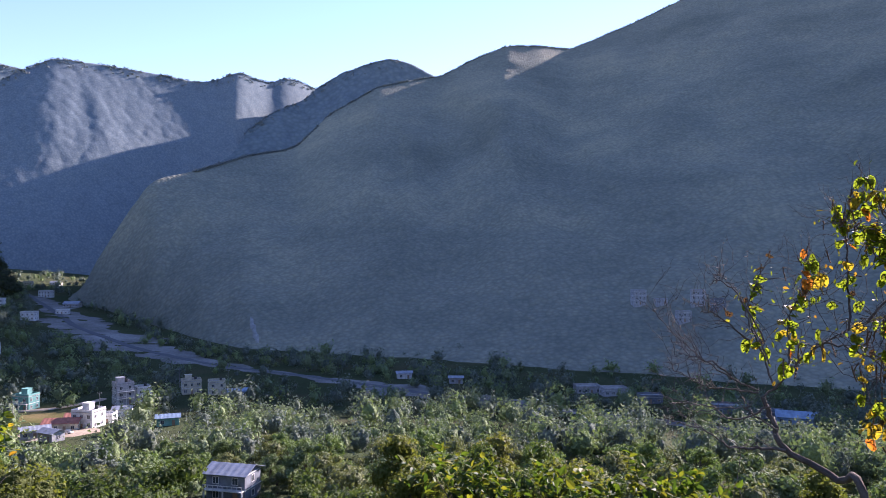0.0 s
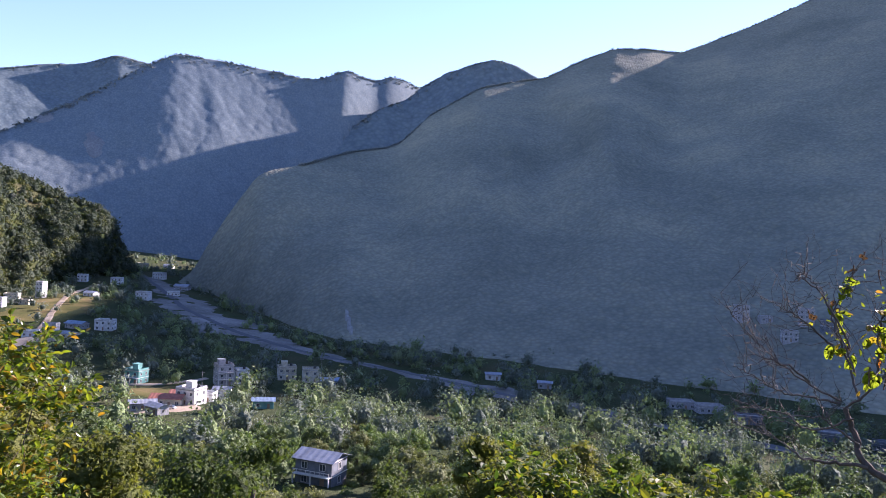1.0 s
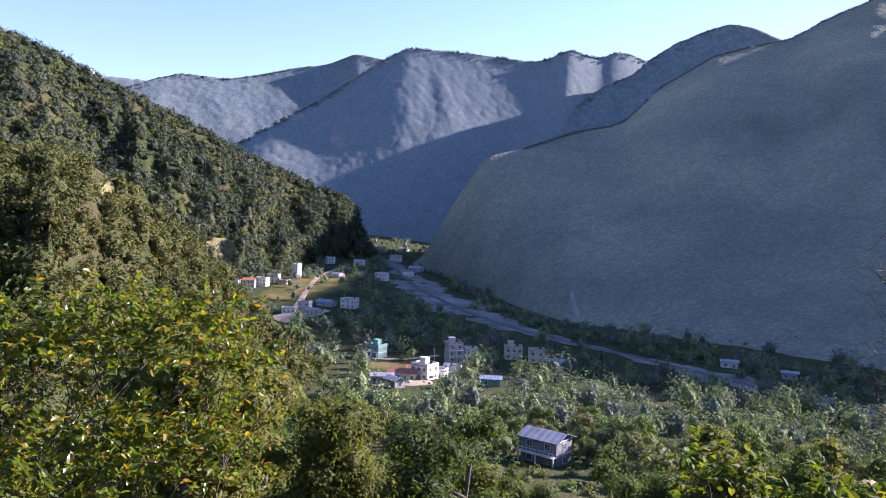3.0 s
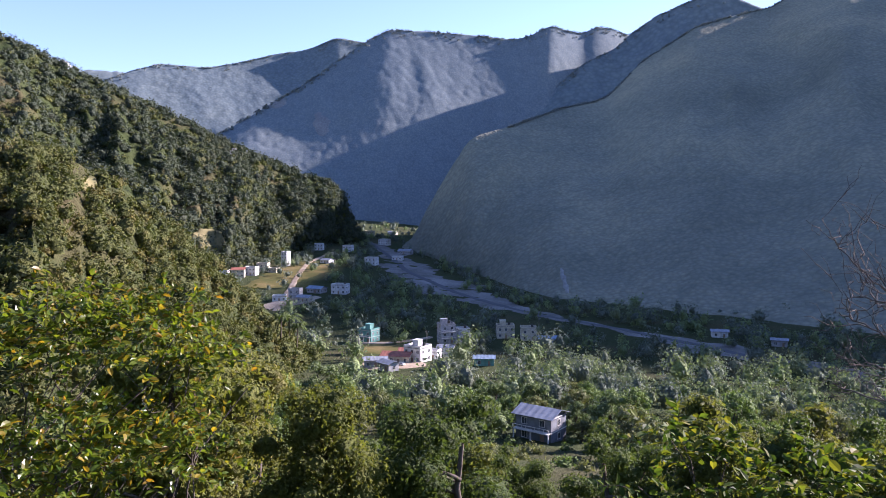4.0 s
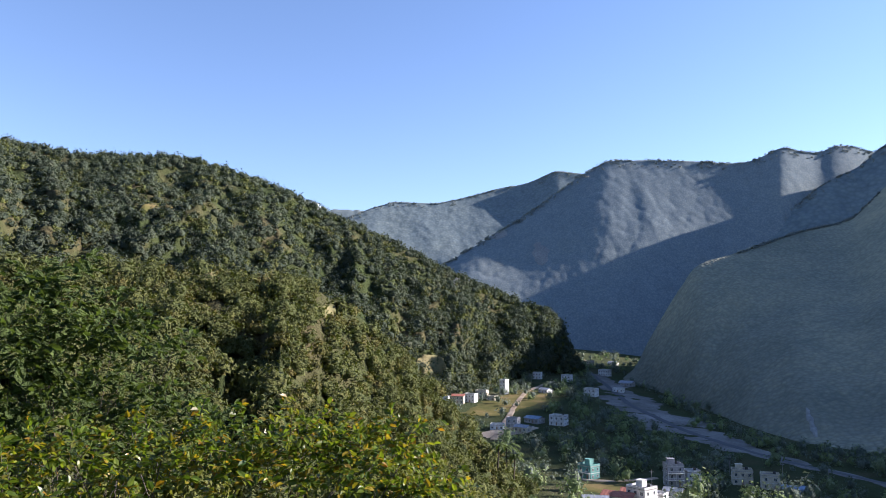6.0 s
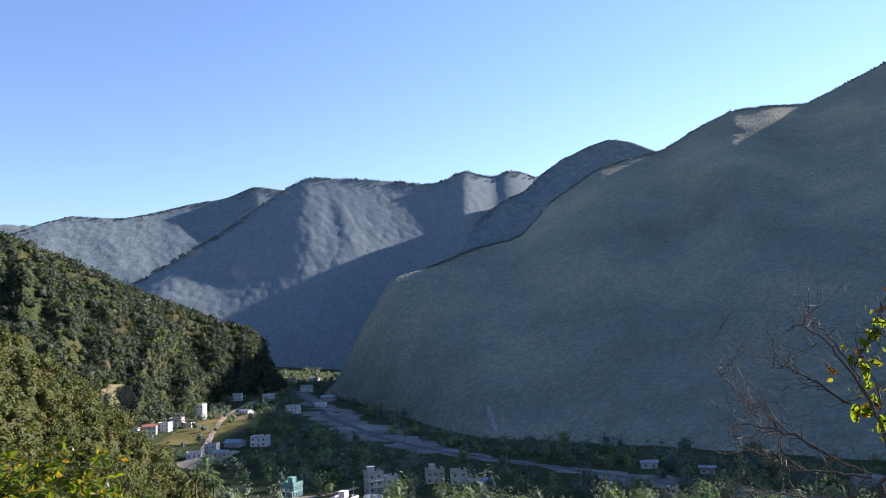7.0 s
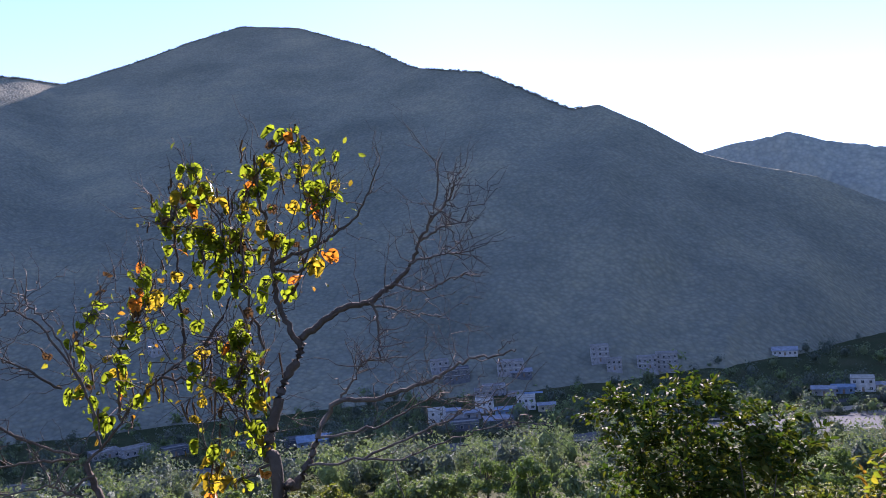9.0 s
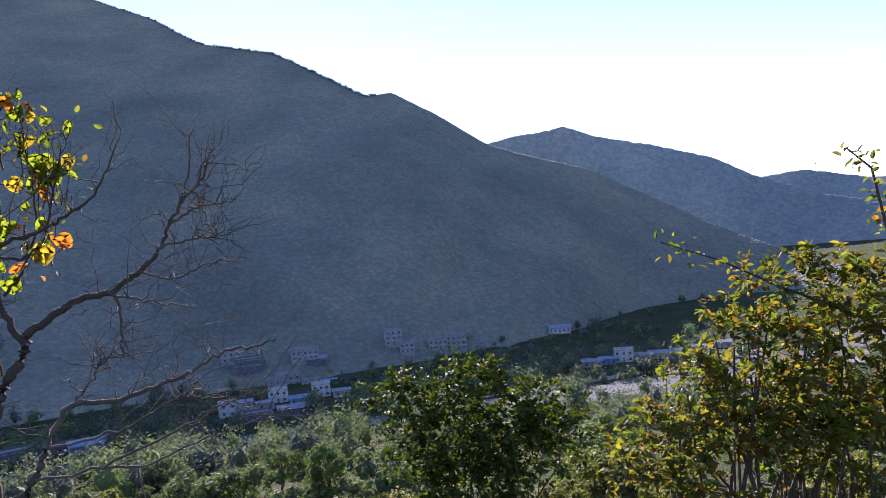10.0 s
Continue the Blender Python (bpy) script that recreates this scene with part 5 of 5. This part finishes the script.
TWIGS = {
    "tip_left": [(1.56, 3.66, -0.70), (1.42, 3.70, -0.63), (1.29, 3.72, -0.54), (1.19, 3.74, -0.45), (1.10, 3.75, -0.35), (1.05, 3.76, -0.27)],
    "arm_left": [(1.56, 3.66, -0.71), (1.39, 3.66, -0.69), (1.28, 3.64, -0.67), (1.15, 3.63, -0.60), (1.07, 3.60, -0.57)],
    "arm_mid": [(1.41, 3.62, -0.62), (1.30, 3.61, -0.55), (1.22, 3.60, -0.52), (1.12, 3.58, -0.51)],
    "arm_low": [(1.60, 3.61, -0.77), (1.42, 3.60, -0.83), (1.31, 3.60, -0.77), (1.20, 3.59, -0.75), (1.08, 3.58, -0.72)],
    "tip_up": [(1.63, 3.69, -0.58), (1.57, 3.76, -0.37), (1.51, 3.81, -0.22), (1.45, 3.86, -0.13), (1.43, 3.89, -0.04)],
    "tip_b": [(1.52, 3.67, -0.45), (1.41, 3.66, -0.37), (1.33, 3.64, -0.32), (1.26, 3.62, -0.31)],
    "tip_c": [(1.59, 3.66, -0.46), (1.48, 3.69, -0.24), (1.38, 3.71, -0.16), (1.34, 3.71, -0.18)],
    "right_a": [(2.44, 3.03, -0.23), (2.51, 2.97, -0.26), (2.56, 2.92, -0.28), (2.63, 2.84, -0.30)],
    "right_b": [(2.52, 2.96, -0.17), (2.59, 2.88, -0.20), (2.66, 2.80, -0.17), (2.70, 2.73, -0.16)],
    "right_c": [(2.61, 2.90, -0.02), (2.65, 2.83, 0.02), (2.67, 2.78, 0.03), (2.72, 2.71, 0.03)],
    "right_d": [(2.57, 2.93, -0.10), (2.63, 2.85, -0.08), (2.67, 2.79, -0.08), (2.70, 2.73, -0.06)],
    "right_e": [(2.63, 2.87, 0.04), (2.67, 2.80, 0.11), (2.67, 2.76, 0.16), (2.68, 2.72, 0.21)],
    "right_f": [(2.46, 3.02, -0.23), (2.47, 3.01, -0.33), (2.46, 3.01, -0.42), (2.48, 2.99, -0.45)],
    "low_twig": [(2.25, 3.13, -0.70), (2.32, 3.09, -0.58), (2.42, 2.99, -0.58), (2.50, 2.91, -0.55), (2.57, 2.84, -0.52), (2.61, 2.77, -0.48), (2.66, 2.70, -0.45), (2.71, 2.62, -0.44), (2.73, 2.56, -0.42)],
    "low_a": [(2.21, 3.13, -0.79), (2.36, 3.00, -0.78), (2.44, 2.89, -0.78), (2.54, 2.78, -0.73), (2.61, 2.67, -0.69), (2.70, 2.54, -0.66)],
    "low_b": [(2.25, 3.13, -0.70), (2.42, 3.01, -0.68), (2.50, 2.92, -0.63), (2.55, 2.85, -0.59), (2.59, 2.78, -0.59)],
    "low_c": [(2.36, 3.00, -0.78), (2.53, 2.84, -0.69), (2.61, 2.71, -0.62), (2.63, 2.61, -0.59)],
    "low_d": [(2.33, 3.12, -0.59), (2.39, 3.08, -0.51), (2.42, 3.05, -0.45), (2.55, 2.95, -0.44)],
    "low_arm": [(1.63, 3.52, -0.96), (1.50, 3.53, -0.95), (1.37, 3.53, -0.94), (1.26, 3.53, -0.87), (1.07, 3.55, -0.81)],
    "low_arm_b": [(1.61, 3.56, -0.87), (1.50, 3.56, -0.80), (1.43, 3.55, -0.76), (1.26, 3.55, -0.78), (1.16, 3.54, -0.76)],
}
LEAF_TONES = {
    "green": leaf_like("lobed_green", [(0.07, 0.115, 0.014), (0.12, 0.16, 0.018), (0.17, 0.2, 0.022)], (1.6, 1.6, 0.4), 0.6, 0.6, 0.05),
    "yellow": leaf_like("lobed_yellow", [(0.24, 0.23, 0.03), (0.31, 0.25, 0.03), (0.31, 0.19, 0.03)], (1.4, 1.3, 0.4), 0.5, 0.5, 0.12),
    "orange": leaf_like("lobed_orange", [(0.45, 0.16, 0.03), (0.5, 0.22, 0.04)], (1.4, 1.1, 0.4), 0.5, 0.5, 0.12),
    "brown": leaf_like("lobed_brown", [(0.10, 0.065, 0.04), (0.15, 0.10, 0.06)], (1.2, 1.0, 0.6), 0.2, 0.7, 0.1),
}


def curve_through(points, n):
    """A smooth line through the points, n steps between each two."""
    p = np.array(points, float)
    q = np.concatenate([[2 * p[0] - p[1]], p, [2 * p[-1] - p[-2]]])
    out = []
    for k in range(1, len(q) - 2):
        for t in np.linspace(0, 1, n, endpoint=False):
            out.append(0.5 * (2 * q[k] + (q[k + 1] - q[k - 1]) * t + (2 * q[k - 1] - 5 * q[k] + 4 * q[k + 1] - q[k + 2]) * t * t + (3 * q[k] - q[k - 1] - 3 * q[k + 1] + q[k + 2]) * t ** 3))
    out.append(p[-1])
    return np.array(out)


def lobed_leaf(tone, fold, seed):
    """A leaf of two rounded lobes, folded along its middle, stalk at the origin."""
    rng = np.random.default_rng(seed)
    half = [(0.0, 0.02), (-0.12, 0.28), (0.05, 0.5), (0.35, 0.58), (0.7, 0.52), (0.98, 0.32), (1.0, 0.16), (0.82, 0.03)]
    vs = [(0, 0, 0), (0.4, 0, 0.02), (0.82, 0, 0.0)]
    fs = []
    for sgn in (1, -1):
        k0 = len(vs)
        for x, y in half:
            vs.append((x, sgn * y * math.cos(fold), y * math.sin(fold) + rng.normal() * 0.025 - 0.12 * x * x))
        mid = [0, 0, 0, 1, 1, 2, 2, 2]
        for i in range(len(half) - 1):
            tri = (k0 + i, k0 + i + 1, mid[i])
            fs.append(tri if sgn > 0 else tri[::-1])
        for a, b, c in ((0, 1, k0 + 3), (1, 2, k0 + 5)):
            fs.append((a, b, c) if sgn > 0 else (c, b, a))
    return mesh_of("leaf", vs, fs, LEAF_TONES[tone], False)


def small_tree():
    rng = np.random.default_rng(9)
    thing = tagged(new("tree"), "thin young tree with vines and sparse green and yellow leaves", "tree")
    foot = np.array(BRANCHES["trunk"][0])
    thing.location = foot
    thick = {"trunk": (0.026, 0.015), "left_stem": (0.02, 0.011), "right_stem": (0.02, 0.01), "right_limb": (0.014, 0.0025), "mid_limb": (0.012, 0.003),
             "slant_limb": (0.008, 0.002), "low_twig": (0.010, 0.0025), "low_arm": (0.009, 0.002)}
    lines = {}
    for group, r0, r1 in ((BRANCHES, 0.012, 0.004), (SIDE, 0.0055, 0.002), (TWIGS, 0.005, 0.0015)):
        for name, pts in group.items():
            c = curve_through(np.array(pts) - foot, 6)
            c[1:-1] += rng.normal(size=(len(c) - 2, 3)) * 0.0035
            a, b = thick.get(name, (r0, r1))
            lines[name] = np.concatenate([c, np.linspace(a, b, len(c))[:, None]], 1)
            part("trunk" if name == "trunk" else "branch", limb_mesh([lines[name]], TWIG_BARK if group is TWIGS else BARK, "branch", 7), thing)
    # fine twigs fork off every branch, thickest on the bare limbs
    leafy = [n for n in SIDE] + ["mid_limb"]
    share = {n: (1.7 if n.startswith(("slant", "stem", "vine")) else 1.0) for n in lines if n not in ("trunk", "left_stem", "right_stem")}
    names, weight = list(share), np.array(list(share.values()))
    twigs, holders = [], []
    for _ in range(560):
        name = names[rng.choice(len(names), p=weight / weight.sum())]
        c = lines[name]
        k = rng.integers(len(c) // 4, len(c))
        way = rng.normal(size=3) * 0.6 + np.array([0, 0, 0.45]) + (c[k, :3] - c[max(0, k - 3), :3]) * 7
        way /= np.linalg.norm(way)
        ln = rng.uniform(0.06, 0.3)
        t = crooked(c[k, :3], c[k, :3] + way * ln, min(0.0021, c[k, 3]), 0.0007, 7, 0.011, rng)
        twigs.append(t)
        if name in leafy:
            holders.append(t)
        for _ in range(rng.integers(0, 3)):
            m = rng.integers(2, 5)
            w2 = way + rng.normal(size=3) * 0.55
            twigs.append(crooked(t[m, :3], t[m, :3] + w2 / np.linalg.norm(w2) * ln * 0.55, 0.0016, 0.0006, 5, 0.007, rng))
    part("twig", limb_mesh(twigs, TWIG_BARK, "twig", 4), thing)["kind"] = "stuff"
    # dry vines tangled through the crown
    vines = []
    for _ in range(46):
        a, b = lines[leafy[rng.integers(len(leafy))]], lines[leafy[rng.integers(len(leafy))]]
        p, q = a[rng.integers(len(a) // 2, len(a)), :3], b[rng.integers(len(b) // 3, len(b)), :3]
        if np.linalg.norm(p - q) > 0.55:
            q = p + (q - p) * 0.5 / np.linalg.norm(q - p)
        v = crooked(p, q, 0.002, 0.0012, 12, 0.014, rng)
        v[:, 2] -= 0.09 * np.sin(np.linspace(0, np.pi, 12))
        vines.append(v)
    part("vine", limb_mesh(vines, BARK, "vine", 4), thing)["kind"] = "stuff"
    spots = np.array([lines[n][rng.integers(len(lines[n]) // 4, len(lines[n])), :3] + rng.normal(size=3) * 0.05 for n in leafy for _ in range(34)])
    v, f = leaves_at(spots, 0.028, rng, "leaf", rng.normal(size=(len(spots), 3)), 0.5)
    part("small_leaf", mesh_of("small_leaf", v, f, LEAF_SPRIG), thing)["kind"] = "stuff"
    pods = [crooked(q, q + np.array([rng.normal() * 0.02, rng.normal() * 0.02, -rng.uniform(0.04, 0.1)]), 0.004, 0.003, 4, 0.004, rng) for q in [h[4, :3] for h in holders][:80]]
    part("pod", limb_mesh(pods, LEAF_TONES["brown"], "pod", 4), thing, "dry brown hanging seed pods")["kind"] = "stuff"
    shapes = {tone: [lobed_leaf(tone, f, 40 + i) for i, f in enumerate((0.15, 0.5, 0.9))] for tone in LEAF_TONES}
    for i in range(330):
        if rng.uniform() < 0.45:
            t = holders[rng.integers(len(holders))]
            p = t[rng.integers(1, 4), :3]
        else:
            c = lines[leafy[rng.integers(len(leafy))]]
            p = c[rng.integers(len(c) // 5, len(c)), :3] + rng.normal(size=3) * 0.03
        tone = str(rng.choice(["green", "yellow", "orange", "brown"], p=[0.66, 0.15, 0.06, 0.13]))
        s = rng.uniform(0.032, 0.066) * (0.7 if tone == "brown" else 1)
        leaf = new("leaf", shapes[tone][rng.integers(3)])
        leaf.parent = thing
        leaf.matrix_basis = Matrix.Translation(p) @ pose(0, 0, 0, rng.uniform(-60, 60), rng.uniform(10, 85), rng.uniform(0, 360)) @ Matrix.Scale(s, 4)


small_tree()

# ---- bushes between the trees of the slope ----
def slope_bushes():
    rng = np.random.default_rng(31)
    for name, mat, count, label in (("slope_bushes", FAR_OLIVE, 700, "olive bushes and undergrowth between the trees"), ("slope_scrub", FAR_GREEN, 600, "green undergrowth between the trees of the slope")):
        b = np.radians(rng.uniform(-88, 45, count))
        d = 30 + 200 * rng.uniform(size=count) ** 0.7
        r = rng.uniform(0.8, 1.9, count)
        keep = ~((np.degrees(b) > 14.2) & (np.degrees(b) < 17.4) & (d > 138) & (d < 158))
        b, d, r = b[keep], d[keep], r[keep]
        x, y = -np.sin(b) * d, np.cos(b) * d
        n, tufts = len(b), 80
        way = rng.normal(size=(n, tufts, 3))
        way /= np.linalg.norm(way, axis=2)[..., None]
        way[..., 2] = np.abs(way[..., 2])
        lump = 1 + 0.35 * np.sin(way[..., 0] * 4 + rng.uniform(0, 6, (n, 1))) * np.sin(way[..., 1] * 5 + rng.uniform(0, 6, (n, 1)))
        pts = way * (r[:, None] * lump)[..., None]
        pts += np.stack([x, y, ground_z(x, y)], -1)[:, None]
        v, f = joined(leaves_at(pts.reshape(-1, 3), 0.5, rng, face=way.reshape(-1, 3)), shells(np.stack([x, y, ground_z(x, y)], -1), r * 0.7, rng, 0.9, 4, 6))
        tagged(new(name, mesh_of(name, v, f, mat, False)), label, "bushes", kind="stuff")


slope_bushes()


# ---- bare scars and terraces on the hillsides ----
def patch_on(name, grid, bearing, angle, wide, high, material, label, seed, lift=2.5, slant=0.0):
    """A ragged bare patch lying on a hillside, seen in this direction; wide and high in degrees."""
    x, y, z = grid
    b = np.degrees(np.arctan2(-x, y))
    e = np.degrees(np.arctan2(z, np.hypot(x, y)))
    u, w = (b - bearing - slant * (e - angle)) / wide, (e - angle) / high
    inside = (np.abs(u) < 1.6) & (np.abs(w) < 1.6)
    rows, cols = np.nonzero(inside.any(1))[0], np.nonzero(inside.any(0))[0]
    if len(rows) < 3 or len(cols) < 3:
        return None
    cut = (slice(rows[0], rows[-1] + 1), slice(cols[0], cols[-1] + 1))
    px, py, pz = x[cut], y[cut], z[cut]
    m = u[cut] ** 2 + w[cut] ** 2 + fbm(px / 18, py / 18, seed, 3) * 0.9
    # it sinks below the surface outside its ragged edge
    return tagged(new(name, mesh_of(name, np.stack([px, py, pz + lift - (lift + 5.0) * smooth(0.55, 1.15, m)], -1).reshape(-1, 3), sheet(*px.shape), material, False)), label, "hillside patch", kind="structure")


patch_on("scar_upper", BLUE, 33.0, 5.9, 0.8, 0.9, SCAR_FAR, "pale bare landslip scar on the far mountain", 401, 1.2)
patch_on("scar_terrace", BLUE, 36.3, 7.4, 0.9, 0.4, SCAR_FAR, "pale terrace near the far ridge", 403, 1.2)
patch_on("slip_streak", SHADE, 14.3, -6.2, 0.28, 1.2, SCAR, "pale landslip streak at the mountain foot", 405, 0.9, 0.25)
patch_on("hill_rock", LEFT, 39.3, 3.6, 0.5, 0.6, SCAR, "grey rocky outcrop on the sunlit hill", 408, 2.5, -0.7)
patch_on("hill_terrace", LEFT, 41.4, -3.0, 1.3, 0.8, DRY, "brown bare terraces at the foot of the sunlit hill", 413, 7.0)
patch_on("hill_meadow", LEFT, 62.0, 8.6, 1.6, 0.25, FIELD, "green meadow patch on the sunlit hill", 411, 4.0)
patch_on("bank_earth", NEAR, 37.4, -14.5, 0.9, 1.2, EARTH, "brown earth bank in the gully", 412, 1.0)


# ---- palms, poles, cars, cloud ----
def palm_clump(v, height, seed):
    rng = np.random.default_rng(seed)
    thing = tagged(new("palm"), "dark clump of long drooping palm fronds", "palm")
    thing.location = v
    part("stem", limb_mesh([crooked((0, 0, -6.0), (0.3, 0.2, height * 0.55), 0.35, 0.22, 6, 0.05, rng)], BARK, "stem"), thing)
    for i in range(16):
        a, up = rng.uniform(0, 2 * np.pi), rng.uniform(0.2, 1.2)
        t = np.linspace(0, 1, 9)
        ln = height * rng.uniform(0.4, 0.62)
        r = ln * t * math.cos(up * 0.7)
        mid = np.stack([np.cos(a) * r + 0.3, np.sin(a) * r + 0.2, height * 0.55 + ln * (math.sin(up) * t - 0.75 * t ** 2.4)], -1)
        wide = np.sin(np.pi * np.clip(t * 0.95 + 0.04, 0, 1)) ** 0.6 * height * 0.055
        across = np.array([-np.sin(a), np.cos(a), 0])
        left = mid + across * wide[:, None] - np.array([0, 0, 1]) * (wide * 0.5)[:, None]
        right = mid - across * wide[:, None] - np.array([0, 0, 1]) * (wide * 0.5)[:, None]
        part("frond", mesh_of("frond", np.stack([left, mid, right], 1).reshape(-1, 3), sheet(9, 3), LEAF_DARK, False), thing)
    return thing


for b, e, h, k in ((35.6, -11.4, 13, 1), (34.9, -11.8, 11, 2), (36.2, -11.0, 10, 3)):
    palm_clump(on_face(NEAR, b, e) + Vector((0, 0, 7.5)), h, 500 + k)


def utility_pole(v, height):
    thing = tagged(new("utility_pole"), "slim grey utility pole with a crossarm", "pole", "utility poles")
    thing.location = v
    part("pole", limb_mesh([[(0, 0, -0.5, 0.13), (0, 0, height * 0.5, 0.11), (0, 0, height, 0.08)]], SLAB, "pole", 8), thing)
    part("crossarm", blocks("crossarm", SLAB, [(-0.9, -0.06, height - 0.9, 0.9, 0.06, height - 0.78)], 0.01), thing)
    for x in (-0.8, 0.0, 0.8):
        part("insulator", limb_mesh([[(x, 0, height - 0.78, 0.05), (x, 0, height - 0.6, 0.06), (x, 0, height - 0.55, 0.02)]], TRIM, "insulator", 6), thing)


for b, d in ((16.2, 392), (13.4, 398), (19.6, 402), (24.9, 345), (30.2, 340)):
    utility_pole(spot(b, d), 10)


def car(v, turn, paint):
    thing = tagged(new("car"), "small pale car parked in the village yard", "car", "parked cars")
    thing.matrix_basis = Matrix.Translation(v) @ pose(0, 0, 0, 0, 0, turn)
    part("body", blocks("body", paint, [(-1.9, -0.8, 0.3, 1.9, 0.8, 0.85)], 0.1), thing)
    bm = bmesh.new()
    block(bm, -1.2, -0.72, 0.86, 1.0, 0.72, 1.45)
    for q in bm.verts:
        if q.co.z > 1.2:
            q.co.x *= 0.72
            q.co.y *= 0.88
    part("cabin", done(bm, "cabin", GLASS), thing)
    for x in (-1.2, 1.2):
        for y in (-0.75, 0.75):
            bm = bmesh.new()
            bmesh.ops.create_cone(bm, cap_ends=True, segments=12, radius1=0.32, radius2=0.32, depth=0.2, matrix=Matrix.Translation((x, y, 0.32)) @ Matrix.Rotation(math.pi / 2, 4, "X"))
            part("wheel", done(bm, "wheel", ASPHALT), thing)


car(spot(28.2, 301, 0.36), 20, PLASTER["white"])
car(spot(27.7, 303, 0.36), 35, PLASTER["grey"])
car(spot(26.9, 299, 0.36), -15, PLASTER["white"])

CLOUD, cnt, cb = shader("cloud_white")
cb.inputs["Base Color"].default_value = (0.85, 0.86, 0.88, 1)
cb.inputs["Roughness"].default_value = 1.0
bumped(cnt, cb, noise_node(cnt, 0.02, 6), 0.6, 20.0)
cloud_bm = bmesh.new()
cloud_rng = np.random.default_rng(61)
for k in range(14):
    c = at(51.4 - k * 0.22, 4450, 745 - 5 * k + cloud_rng.uniform(-12, 12))
    r = 38 * (1 - k / 16) * cloud_rng.uniform(0.7, 1.1)
    bmesh.ops.create_icosphere(cloud_bm, subdivisions=3, radius=r, matrix=Matrix.Translation(c) @ Matrix.Diagonal((1.6, 1.2, 0.55, 1)))
for q in cloud_bm.verts:
    q.co += Vector(noise.noise_vector(q.co * 0.03)) * 9
tagged(new("backdrop_cloud", done(cloud_bm, "backdrop_cloud", CLOUD)), "small white cloud low over the ridge", "cloud", kind="structure")

# dry grass terraces on top of the near hill
for k, (b, e, wide, high) in enumerate(((53.0, 3.1, 1.7, 0.35), (58.2, 3.5, 1.3, 0.3), (49.0, 1.2, 0.8, 0.35), (56.0, 1.0, 1.0, 0.3))):
    patch_on("terrace", NEAR, b, e, wide, high, DRY, "dry yellow grass terrace on the hilltop", 420 + k, 2.6)
